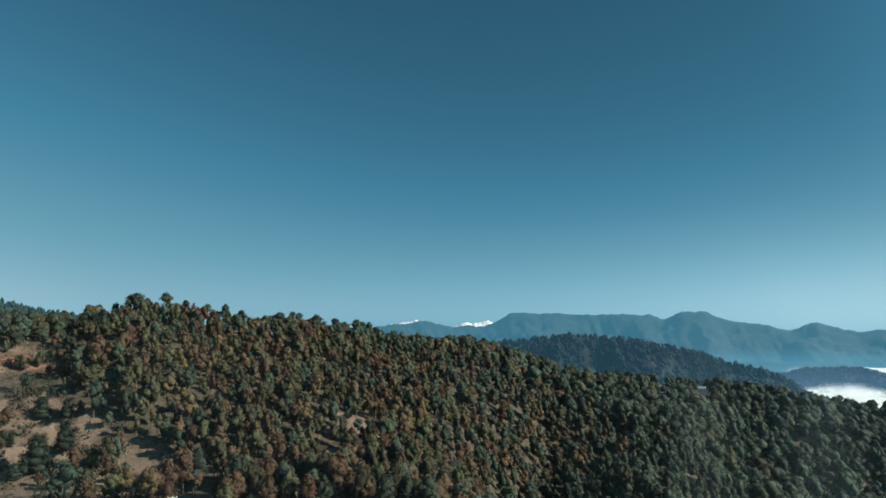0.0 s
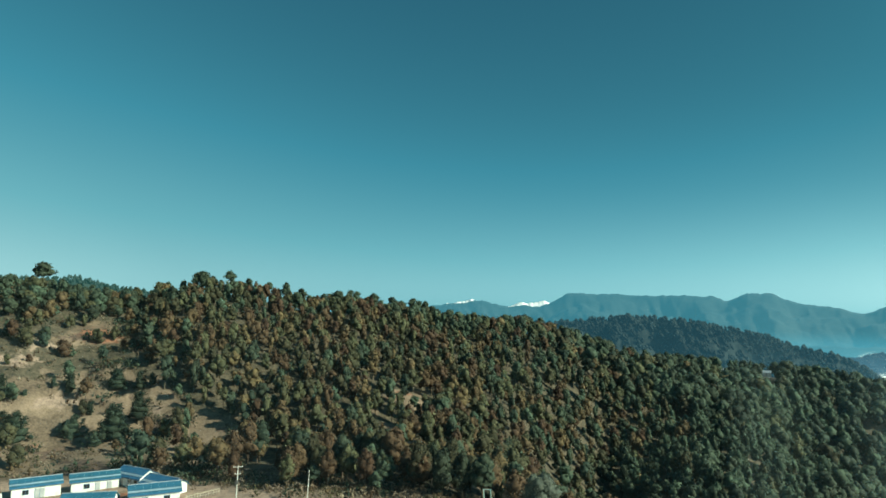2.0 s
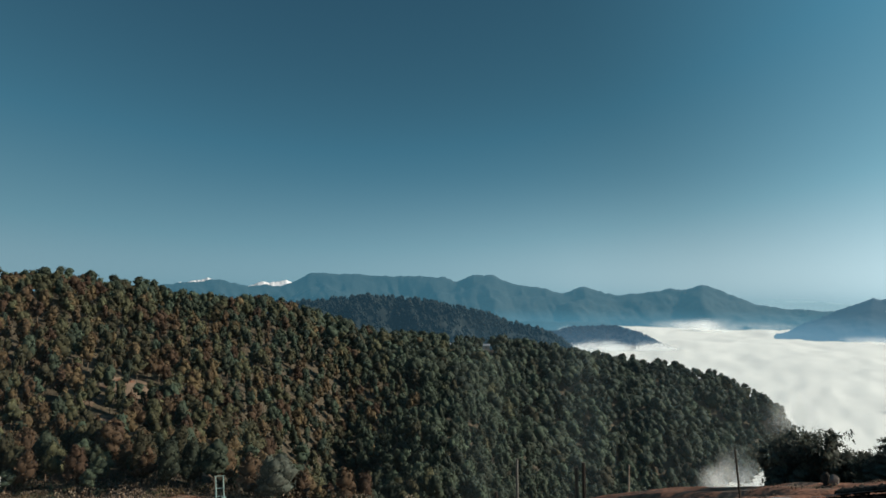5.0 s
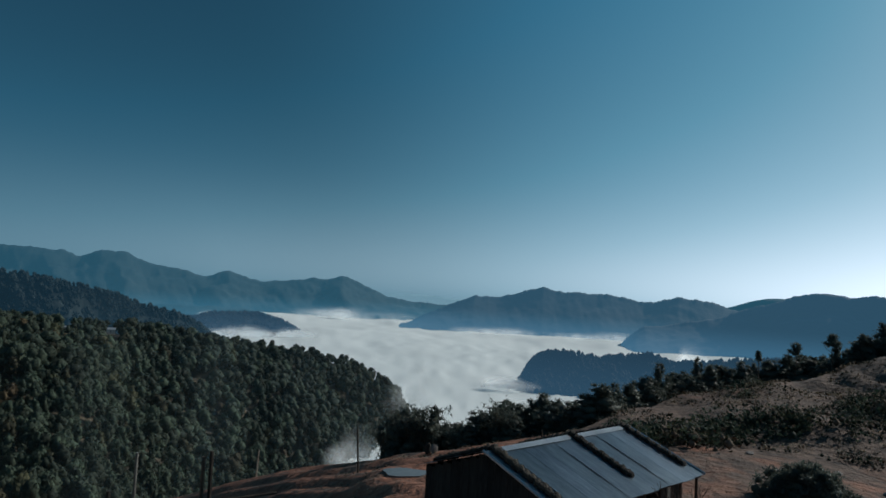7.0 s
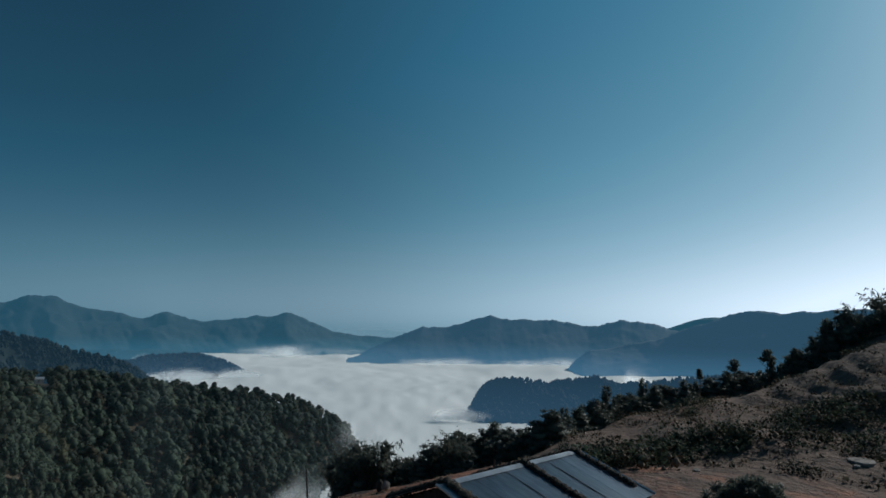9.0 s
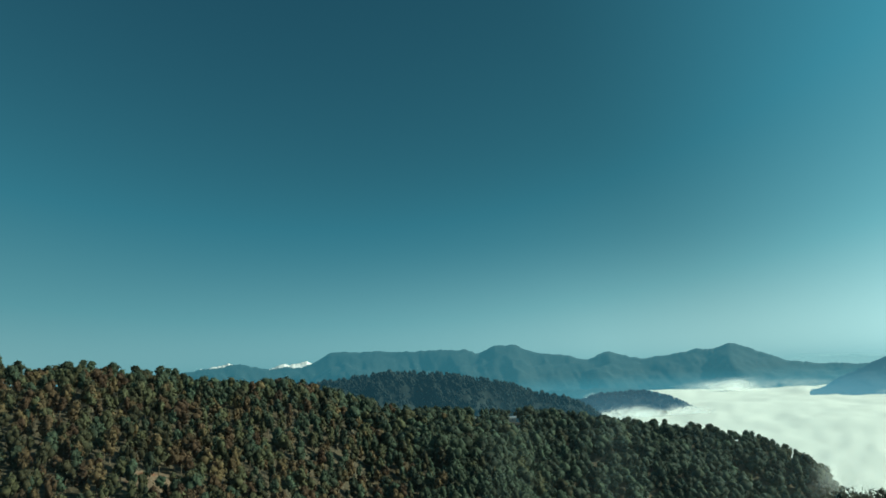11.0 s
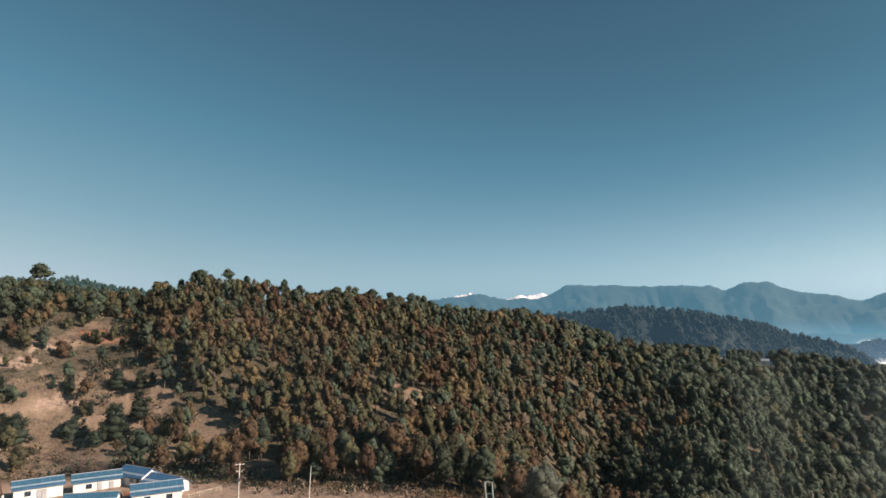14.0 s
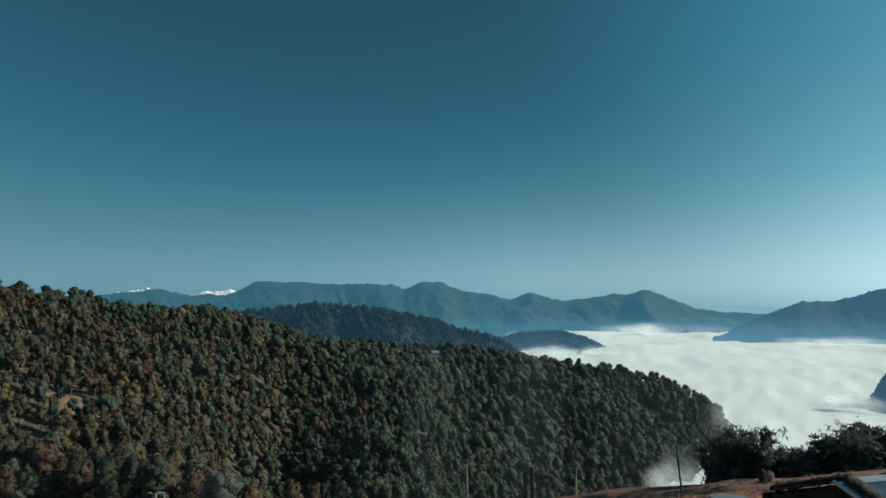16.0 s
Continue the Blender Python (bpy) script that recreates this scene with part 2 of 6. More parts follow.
def hermite(x, x0, x1, y0, y1, s0, s1):
    w = x1 - x0
    t = np.clip((x - x0) / w, 0, 1)
    return (2 * t ** 3 - 3 * t ** 2 + 1) * y0 + (t ** 3 - 2 * t ** 2 + t) * w * s0 + (3 * t ** 2 - 2 * t ** 3) * y1 + (t ** 3 - t ** 2) * w * s1


def crest_height(az):
    return curve(CREST_R, az) * np.tan(np.radians(curve(CREST_EL, az))) - TREE_TOP


def gully_line(u):
    """Azimuth of the gully beyond which shade is put into the leaf colours, from the foot (u = 0) to the crest (u = 1).
    """
    return 22.3 + 7.5 * (1 - np.clip(u, 0, 1.1))


def terrain(az, r):
    """Height of the ground at azimuth (degrees from the +y axis, clockwise) and distance."""
    az, r = np.asarray(az, float), np.asarray(r, float)
    br, bz, er, ez = curve(BENCH_R, az), curve(BENCH_Z, az), curve(EDGE_R, az), curve(EDGE_Z, az)
    fr, fz, cr, cz = curve(FOOT_R, az), curve(FOOT_Z, az), curve(CREST_R, az), crest_height(az)
    s_in, s_ed = (bz + 7.0) / br, (ez - bz) / (er - br)
    s_drop, s_up = (fz - ez) / (fr - er), (cz - fz) / (cr - fr)
    near = hermite(r, 0, br, -7.0, bz, s_in, s_ed * 0.6 + s_in * 0.1)
    s_rim = smooth(16, 26, az) * (ez / er * 1.1 - 0.04)               # the rim falls away
    bench = hermite(r, br, er, bz, ez, s_ed * 0.6 + s_in * 0.1, s_rim)
    drop = hermite(r, er, fr, ez, fz, s_rim * 1.6, s_drop * 0.5 + s_up * 0.2)
    up = hermite(r, fr, cr, fz, cz, s_drop * 0.5 + s_up * 0.2, s_up * 0.35)
    back = hermite(r, cr, cr + 420, cz, -330, s_up * 0.35, 0)
    z = np.where(r < br, near, np.where(r < er, bench, np.where(r < fr, drop, np.where(r < cr, up, back))))
    a = np.radians(az)
    x, y = np.sin(a) * r, np.cos(a) * r
    hill = smooth(0, 1, (r - fr) / (0.35 * (cr - fr))) * (1 - 0.75 * smooth(0.75, 1.0, r / cr))
    z = z + hill * (fbm(x / 90, y / 90, 3, 3) * (9 + 9 * smooth(2, 20, az)) + fbm(x / 22, y / 22, 5, 3) * 2.2)
    across = np.radians(az - gully_line((r - fr) / (cr - fr))) * r
    z = z - hill * (1 - smooth(0.78, 0.95, (r - fr) / (cr - fr))) * (11 * np.exp(-((across - 12) / 34) ** 2))
    # old terraces on the open slope
    open_slope = (1 - smooth(-31, -25, az)) * smooth(fr - 25, fr + 10, r) * (1 - smooth(250, 300, r))
    z = z + open_slope * 1.5 * np.tanh(3 * np.sin(z / 5.2 * 2 * np.pi + fbm(x / 40, y / 40, 8, 2) * 3))
    rough = smooth(20, 45, r) * (1 - smooth(160, 260, r)) * smooth(18, 30, az)
    z = z + rough * (fbm(x / 14, y / 14, 11, 4) * (0.3 + 0.5 * smooth(52, 64, az)) - 0.25 * (1 - smooth(46, 56, az)) + fbm(x / 4, y / 4, 12, 2) * 0.08)
    shoulder = smooth(22, 28, az) * (1 - smooth(58, 66, az)) * smooth(20, 30, r) * (1 - smooth(0.85, 1.0, r / er))
    step_ = np.sin((er - r) / 6.5 * 2 * np.pi + fbm(x / 12, y / 12, 24, 2) * 2.5)
    z = z + shoulder * (0.13 * np.tanh(2.5 * step_) + fbm(x / 5, y / 5, 25, 3) * 0.12)
    z = z + hill * (1 - smooth(-30, -22, az)) * (fbm(x / 9, y / 9, 16, 2) * 0.9)
    slope = smooth(62, 70, az) * smooth(50, 62, r) * (1 - smooth(130, 200, r))
    z = z + slope * (fbm(x / 11, y / 11, 21, 2) * 1.1 + fbm(x / 4.5, y / 4.5, 22, 2) * 0.28 + 0.16 * np.sin(z / 1.25 * 2 * np.pi + fbm(x / 12, y / 12, 23, 2) * 5))
    z = z + (1 - smooth(10, 25, az)) * smooth(60, 100, r) * (1 - smooth(-8, 10, r - er)) * fbm(x / 25, y / 25, 14, 4) * 0.35
    z = z - smooth(47, 50, az) * smooth(420, 520, r) * 90
    basin = np.exp(-(np.hypot((x - POND[0]) / 2.6, (y - POND[1]) / 2.6)) ** 4)
    return z * (1 - basin) + (POND[2] - 0.12) * basin


def ground_at(x, y):
    return terrain(np.degrees(np.arctan2(x, y)), np.hypot(x, y))


def cover(az, r):
    """Share of forest cover on the hill, from 0 to 1."""
    az, r = np.asarray(az, float), np.asarray(r, float)
    fr, cr = curve(FOOT_R, az), curve(CREST_R, az)
    a = np.radians(az)
    x, y = np.sin(a) * r, np.cos(a) * r
    u = (r - fr) / (cr - fr)
    edge = -28.5 + 7 * (1 - smooth(0.0, 0.45, u)) + fbm(x / 30, y / 30, 31, 3) * 5
    wood = smooth(-2, 2, az - edge)
    top = smooth(0.42, 0.66, u + fbm(x / 35, y / 35, 33, 3) * 0.2)
    scrub = 0.16 + 0.5 * smooth(0.0, 0.4, fbm(x / 26, y / 26, 35, 3))
    left = np.maximum(top * 0.85, scrub)
    dens = wood + (1 - wood) * left
    clear = smooth(0.30, 0.55, fbm(x / 34, y / 34, 37, 3) + 0.25 * (1 - smooth(0, 0.2, u)))
    dens = dens * (1 - 0.85 * clear * (1 - smooth(4, 14, az)) * (1 - smooth(0.55, 0.72, u)))
    el = np.degrees(np.arctan2(fz_line(az, u), r))
    for az0, el0, wa, we in ((-20.9, -2.0, 1.0, 0.35), (0.6, -7.7, 1.0, 0.35), (-8.6, -14.4, 2.0, 0.8), (-3.0, -10.6, 1.3, 0.4), (-2.3, -12.6, 1.2, 0.5), (-32.6, -1.6, 2.0, 0.6), (28, -5.6, 2.0, 0.25), (21.3, -4.5, 0.9, 0.7), (18.2, -4.2, 0.7, 0.6)):
        dens = dens * (1 - 0.95 * np.exp(-((az - az0) / wa) ** 2 - ((el - el0) / we) ** 2))
    return dens * smooth(-7, 2, r - fr)


def fz_line(az, u):
    return curve(FOOT_Z, az) + (crest_height(az) - curve(FOOT_Z, az)) * np.clip(u, 0, 1)


def build_ground():
    az = np.concatenate([np.arange(-180, -56, 4.0), np.arange(-56, 96, 0.36), np.arange(96, 180.1, 4.0)])
    r = np.concatenate([np.linspace(0.0, 26, 14), np.linspace(28, 130, 105), np.linspace(131, 800, 150), np.geomspace(820, 4950, 22)])
    A, R = np.meshgrid(az, r, indexing="ij")
    V = polar(A, R, terrain(A, R)).reshape(-1, 3)
    na, nr = A.shape
    i = np.arange(na * nr).reshape(na, nr)
    F = np.stack([i[:-1, :-1], i[:-1, 1:], i[1:, 1:], i[1:, :-1]], -1).reshape(-1, 4)[:, ::-1]
    return A, R, V, F


def ground_material():
    """Dry grass with litter, red earth, trodden earth and scrub, mixed by the cover map with ragged borders."""
    m = material("hillside_ground", (0.072, 0.053, 0.038), (0.282, 0.205, 0.147), 0.09, 0.95, 0.08, fine=14)
    n, l = m.node_tree.nodes, m.node_tree.links
    b = n["Principled BSDF"]
    colour = b.inputs["Base Color"].links[0].from_socket
    geo = n.new("ShaderNodeNewGeometry")
    rag = n.new("ShaderNodeTexNoise")
    rag.inputs["Scale"].default_value, rag.inputs["Detail"].default_value = 0.35, 8.0
    l.new(geo.outputs["Position"], rag.inputs["Vector"])
    grain = n.new("ShaderNodeTexNoise")
    grain.inputs["Scale"].default_value, grain.inputs["Detail"].default_value = 0.8, 8.0
    l.new(geo.outputs["Position"], grain.inputs["Vector"])
    for name, dark, light in (("litter", (0.045, 0.041, 0.030), (0.130, 0.105, 0.072)), ("red", (0.155, 0.066, 0.041), (0.385, 0.172, 0.106)),
                              ("pale", (0.235, 0.168, 0.130), (0.400, 0.290, 0.225)), ("scrub", (0.058, 0.042, 0.035), (0.185, 0.122, 0.093))):
        at = n.new("ShaderNodeAttribute")
        at.attribute_name = name
        s = n.new("ShaderNodeMath")
        s.operation = "MULTIPLY_ADD"
        s.inputs[1].default_value = 1.3
        l.new(rag.outputs[0], s.inputs[0])
        l.new(at.outputs["Fac"], s.inputs[2])
        k = n.new("ShaderNodeMapRange")
        k.interpolation_type = "SMOOTHSTEP"
        k.inputs["From Min"].default_value, k.inputs["From Max"].default_value = 0.98, 1.32
        l.new(s.outputs[0], k.inputs["Value"])
        ramp = n.new("ShaderNodeValToRGB")
        e = ramp.color_ramp.elements
        e[0].position, e[0].color, e[1].position, e[1].color = 0.3, (*dark, 1), 0.7, (*light, 1)
        l.new(grain.outputs[0], ramp.inputs[0])
        mix = n.new("ShaderNodeMix")
        mix.data_type = "RGBA"
        l.new(k.outputs[0], mix.inputs[0])
        l.new(colour, mix.inputs[6])
        l.new(ramp.outputs[0], mix.inputs[7])
        colour = mix.outputs[2]
    l.new(colour, b.inputs["Base Color"])
    clod = n.new("ShaderNodeTexNoise")
    clod.inputs["Scale"].default_value, clod.inputs["Detail"].default_value = 1.7, 7.0
    l.new(geo.outputs["Position"], clod.inputs["Vector"])
    bp = n.new("ShaderNodeBump")
    bp.inputs["Strength"].default_value, bp.inputs["Distance"].default_value = 0.8, 0.4
    l.new(clod.outputs[0], bp.inputs["Height"])
    l.new(b.inputs["Normal"].links[0].from_socket, bp.inputs["Normal"])
    l.new(bp.outputs[0], b.inputs["Normal"])
    return m


def finish_ground(A, R, V, F):
    ac, rc = A.ravel(), R.ravel()
    x, y = np.sin(np.radians(ac)) * rc, np.cos(np.radians(ac)) * rc
    er, fr, cr = curve(EDGE_R, ac), curve(FOOT_R, ac), curve(CREST_R, ac)
    hill = smooth(-8, 4, rc - fr)
    cov = cover(ac, rc)
    east = smooth(56, 64, ac) * (1 - smooth(110, 150, ac))
    west = np.clip(1 - smooth(12, 20, ac) + smooth(120, 170, ac), 0, 1)
    litter = hill * smooth(0.4, 0.75, cov)
    red = hill * 0.55 * smooth(0.15, 0.5, fbm(x / 20, y / 20, 41, 3)) * (1 - litter)
    red = np.maximum(red, (1 - hill) * (1 - west) * (1 - 0.1 * east) * (0.85 + 0.4 * fbm(x / 9, y / 9, 42, 3)))
    red = np.maximum(red, (1 - hill) * west * 0.6 * smooth(0.2, 0.5, fbm(x / 16, y / 16, 43, 3)))
    pale = (1 - hill) * west * (0.75 - red)
    scrub = (1 - hill) * east * (0.48 + 0.44 * smooth(46, 54, rc)) * (1.0 + 0.5 * fbm(x / 5, y / 5, 45, 3) + 0.55 * fbm(x / 17, y / 17, 44, 2))
    scrub = np.maximum(scrub, (1 - hill) * (1 - west) * (1 - east) * smooth(0.1, 0.5, fbm(x / 7, y / 5, 46, 3)))
    banks = np.sin((er - rc) / 6.5 * 2 * np.pi + 1.2 + fbm(x / 12, y / 12, 24, 2) * 2.5) + 0.6 * fbm(x / 4, y / 4, 48, 3)        # grassy banks between the red steps
    scrub = np.maximum(scrub, 0.62 * (1 - hill) * smooth(24, 30, ac) * (1 - east) * smooth(0.1, 0.6, banks))
    scrub = np.maximum(scrub, hill * (1 - litter) * smooth(0.05, 0.4, fbm(x / 12, y / 12, 47, 3)) * 0.8 * (0.6 + 0.4 * np.sin(V[:, 2] / 5.2 * 2 * np.pi)))
    el = np.degrees(np.arctan2(V[:, 2], rc))

    def patch(az0, el0, wa, we):
        return np.exp(-((ac - az0) / wa) ** 2 - ((el - el0) / we) ** 2) * hill

    pale = np.maximum(pale, 0.42 * smooth(-50, -48, ac) * (1 - smooth(-41, -39.5, ac)) * smooth(-4.3, -4.0, el) * (1 - smooth(-3.1, -2.8, el)) * hill)
    pale = np.maximum(pale, np.maximum.reduce([patch(*p) for p in ((-35.4, -6.6, 1.8, 0.6), (-27.8, -7.4, 1.2, 0.5), (-29.0, -9.7, 1.6, 0.4), (-32.0, -5.7, 1.2, 0.4), (-45.4, -5.5, 1.4, 0.3), (-41.5, -5.2, 1.4, 0.25), (-44.6, -2.1, 1.6, 0.3), (-36.2, -2.2, 1.8, 0.35), (-38.5, -3.4, 2.2, 0.35))]))
    red = np.maximum(red, 1.0 * np.exp(-((ac + 45) / 5.5) ** 2 - ((el + 10.1) / 0.75) ** 2) * (rc > 120) * (0.7 + 0.6 * fbm(x / 22, y / 5, 49, 3)))
    red = np.maximum(red, 1.2 * patch(-32.6, -1.6, 1.8, 0.55))
    scrub = scrub * (1 - smooth(0.3, 0.7, pale) * hill)
    me = mesh_from("ground", V, F, [ground_material()], None, flat=False)
    for name, w in (("litter", litter), ("red", red), ("pale", pale), ("scrub", scrub)):
        me.attributes.new(name, "FLOAT", "POINT").data.foreach_set("value", np.clip(w, 0, 1).astype(np.float32))
    return tagged(new("ground", me), "red and tan hillside earth with dry grass and forest litter", "ground", kind="structure")


ground = finish_ground(*build_ground())


# ---------------------------------------------------------------- distant hills
def ridge(name, label, crest, dist, depth, base, mat, rough=1.0, seed=1, step=0.12, rows=46, gully=1.0, jag=0.0):
    """A hill whose crest line runs through (azimuth, elevation) pairs at dist, with gullied flanks down to base."""
    az = np.arange(crest[0][0], crest[-1][0] + step / 2, step)
    t = np.linspace(-1, 1, rows * 2 + 1)
    A, T = np.meshgrid(az, t, indexing="ij")
    d = np.interp(A, *np.array(dist, float).T) if isinstance(dist, list) else np.full(A.shape, float(dist))
    line = 0.75 * curve(crest, A) + 0.25 * np.interp(A, *np.array(crest, float).T)
    teeth = jag * (fbm(A * 1.3, A * 0 + seed, seed + 1, 3) + 0.5 * fbm(A * 6, A * 0 + seed, seed + 2, 2))
    top = d * np.tan(np.radians(line))
    a = np.radians(A)
    X, Y = np.sin(a) * d, np.cos(a) * d
    k = depth / 3.0
    warp = fbm(X / k + T * 0.8, Y / k, seed, 4)
    fall = np.abs(T) ** (0.95)
    R = d + T * depth + gully * warp * depth * 0.22 * (fall * (1 - fall)) * 4
    X, Y = np.sin(a) * R, np.cos(a) * R
    Z = top - (top - base) * fall * (1 + 0.0 * warp)
    spur = np.abs(fbm(X / (k * 0.9), Y / (k * 0.9), seed + 7, 4))
    Z = Z - gully * (top - base) * 0.30 * spur * np.minimum(1, fall * 4) * (1 - fall)
    Z = Z + d * np.radians(teeth) * (1 - np.minimum(1, fall)) ** 14
    Z = Z + rough * fbm(X / 30, Y / 30, seed + 3, 3)
    V = np.stack([X, Y, Z], -1).reshape(-1, 3)
    na, nt = A.shape
    i = np.arange(na * nt).reshape(na, nt)
    F = np.stack([i[:-1, :-1], i[:-1, 1:], i[1:, 1:], i[1:, :-1]], -1).reshape(-1, 4)[:, ::-1]
    ob = new(name, mesh_from(name, V, F, [mat], flat=False))
    return tagged(ob, label, "mountain", kind="structure"), (A, T, V.reshape(na, nt, 3))


CLOUD = -130.0


def far_forest(name, air_glow, mist_glow, scale, far=1.0):
    """Forest seen through miles of air, its haze put in as emission of the surface: first the colour of that glow, then
    how much stronger it is down at the cloud.
    """
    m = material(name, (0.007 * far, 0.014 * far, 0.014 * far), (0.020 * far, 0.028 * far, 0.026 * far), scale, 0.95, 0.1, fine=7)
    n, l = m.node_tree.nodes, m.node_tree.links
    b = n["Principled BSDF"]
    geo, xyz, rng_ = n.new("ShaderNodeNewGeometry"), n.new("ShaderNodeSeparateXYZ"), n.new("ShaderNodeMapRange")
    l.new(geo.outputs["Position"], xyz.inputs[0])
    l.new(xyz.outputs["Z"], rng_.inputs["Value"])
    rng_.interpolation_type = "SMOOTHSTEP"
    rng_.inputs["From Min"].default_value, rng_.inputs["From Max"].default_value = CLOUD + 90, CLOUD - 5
    rng_.inputs["To Min"].default_value, rng_.inputs["To Max"].default_value = 1.0, 1.0 + mist_glow
    b.inputs["Emission Color"].default_value = (*air_glow, 1)
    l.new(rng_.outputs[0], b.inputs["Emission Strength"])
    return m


# each hill's blue haze is a glow set in its own material
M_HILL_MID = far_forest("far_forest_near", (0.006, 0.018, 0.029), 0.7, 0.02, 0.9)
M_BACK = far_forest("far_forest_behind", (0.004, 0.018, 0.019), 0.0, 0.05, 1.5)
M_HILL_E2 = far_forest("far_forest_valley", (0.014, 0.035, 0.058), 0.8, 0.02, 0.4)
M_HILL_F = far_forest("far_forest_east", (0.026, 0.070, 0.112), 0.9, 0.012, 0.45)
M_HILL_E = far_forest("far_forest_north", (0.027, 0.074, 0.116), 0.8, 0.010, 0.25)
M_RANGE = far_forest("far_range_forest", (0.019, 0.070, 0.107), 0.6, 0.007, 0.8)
# the faint hills' pale haze is painted in as emission
M_FAINT = material("faint_range_haze_glow", (0.05, 0.07, 0.08), (0.07, 0.09, 0.10), 0.005, 0.95, 0.0, glow=(0.145, 0.255, 0.315, 1.0))
# weak emission added to the snow to make it brighter
M_SNOW = material("snow_peak", (0.65, 0.68, 0.72), (0.85, 0.86, 0.88), 0.01, 0.8, 0.3, glow=(0.6, 0.7, 0.8, 0.12))

RANGE = [(-14, 0.2), (-9, 0.9), (-5.7, 1.05), (-3.2, 1.28), (-1.5, 1.59), (0.9, 0.98), (2.2, 1.16), (3.1, 0.97), (4.6, 1.38), (5.9, 2.17), (8.8, 2.15),
         (13.2, 1.97), (17.4, 1.92), (18.7, 1.47), (20.0, 2.12), (22.1, 2.0), (23.8, 1.24), (26.5, 0.93), (27.9, 0.54), (29.6, 1.11), (32.3, 0.39), (34.3, 0.51),
         (36.7, 0.94), (37.7, 0.81), (39.3, 1.27), (40.6, 0.75), (43.3, -0.39), (45.1, -0.68), (48, -0.8), (52, -1.1), (56, -1.4)]
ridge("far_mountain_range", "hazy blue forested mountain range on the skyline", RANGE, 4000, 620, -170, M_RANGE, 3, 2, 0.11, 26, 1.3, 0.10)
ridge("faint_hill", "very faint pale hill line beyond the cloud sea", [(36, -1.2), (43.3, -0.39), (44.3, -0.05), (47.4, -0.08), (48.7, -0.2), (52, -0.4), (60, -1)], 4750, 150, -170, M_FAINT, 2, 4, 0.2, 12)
ridge("snow_peak", "snow-covered peaks shining behind the mountain range",
      [(-9, 0.6), (-5.7, 0.95), (-4.4, 1.22), (-3.6, 1.38), (-2.9, 1.50), (-2.4, 1.70), (-1.9, 1.52), (-0.8, 0.8), (0.4, 0.9), (1.2, 1.12), (2.0, 1.40), (2.5, 1.26), (3.0, 1.36), (3.8, 1.56), (4.4, 1.42), (5, 1.2), (7, 1.1), (20, 0.5), (30, 0.4)],
      4850, 60, -100, M_SNOW, 13, 5, 0.04, 6, 0.2)
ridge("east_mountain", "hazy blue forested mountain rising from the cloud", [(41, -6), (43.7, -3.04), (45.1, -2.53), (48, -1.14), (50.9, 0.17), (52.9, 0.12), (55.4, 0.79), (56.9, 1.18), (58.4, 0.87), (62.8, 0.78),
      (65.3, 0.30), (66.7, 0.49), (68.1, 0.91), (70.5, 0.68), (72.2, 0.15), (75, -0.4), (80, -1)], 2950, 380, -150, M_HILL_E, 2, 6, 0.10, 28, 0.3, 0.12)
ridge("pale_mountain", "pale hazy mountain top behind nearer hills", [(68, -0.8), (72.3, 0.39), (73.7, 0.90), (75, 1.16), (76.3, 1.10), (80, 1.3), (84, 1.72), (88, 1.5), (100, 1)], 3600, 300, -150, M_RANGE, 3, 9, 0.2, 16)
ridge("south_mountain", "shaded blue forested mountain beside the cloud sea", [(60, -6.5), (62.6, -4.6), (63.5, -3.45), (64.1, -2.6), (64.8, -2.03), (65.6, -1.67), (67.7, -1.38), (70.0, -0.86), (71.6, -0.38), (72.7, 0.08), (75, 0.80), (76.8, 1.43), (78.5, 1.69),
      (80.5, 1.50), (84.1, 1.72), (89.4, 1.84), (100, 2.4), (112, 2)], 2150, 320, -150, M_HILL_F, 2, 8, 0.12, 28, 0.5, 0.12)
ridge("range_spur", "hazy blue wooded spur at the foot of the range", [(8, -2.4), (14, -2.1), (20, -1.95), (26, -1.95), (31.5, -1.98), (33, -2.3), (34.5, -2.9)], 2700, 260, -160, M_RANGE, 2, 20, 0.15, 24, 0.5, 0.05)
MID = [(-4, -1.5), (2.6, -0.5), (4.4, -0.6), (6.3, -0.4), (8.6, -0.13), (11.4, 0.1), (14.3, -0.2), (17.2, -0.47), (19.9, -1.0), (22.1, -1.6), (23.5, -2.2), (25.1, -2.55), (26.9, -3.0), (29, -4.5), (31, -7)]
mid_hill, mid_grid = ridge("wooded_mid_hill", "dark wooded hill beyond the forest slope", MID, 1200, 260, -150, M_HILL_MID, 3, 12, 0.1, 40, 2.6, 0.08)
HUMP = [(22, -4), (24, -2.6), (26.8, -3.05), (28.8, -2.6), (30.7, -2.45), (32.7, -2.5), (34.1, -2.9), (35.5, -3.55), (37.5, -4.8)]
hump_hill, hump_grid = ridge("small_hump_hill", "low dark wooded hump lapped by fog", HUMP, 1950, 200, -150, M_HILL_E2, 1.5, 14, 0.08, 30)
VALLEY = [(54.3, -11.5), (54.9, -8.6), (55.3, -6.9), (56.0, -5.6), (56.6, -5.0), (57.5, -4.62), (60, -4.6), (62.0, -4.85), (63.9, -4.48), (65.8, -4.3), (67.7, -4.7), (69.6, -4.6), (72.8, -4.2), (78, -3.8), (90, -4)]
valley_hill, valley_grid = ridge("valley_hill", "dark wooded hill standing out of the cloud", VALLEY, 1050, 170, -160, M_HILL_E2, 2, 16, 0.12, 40)
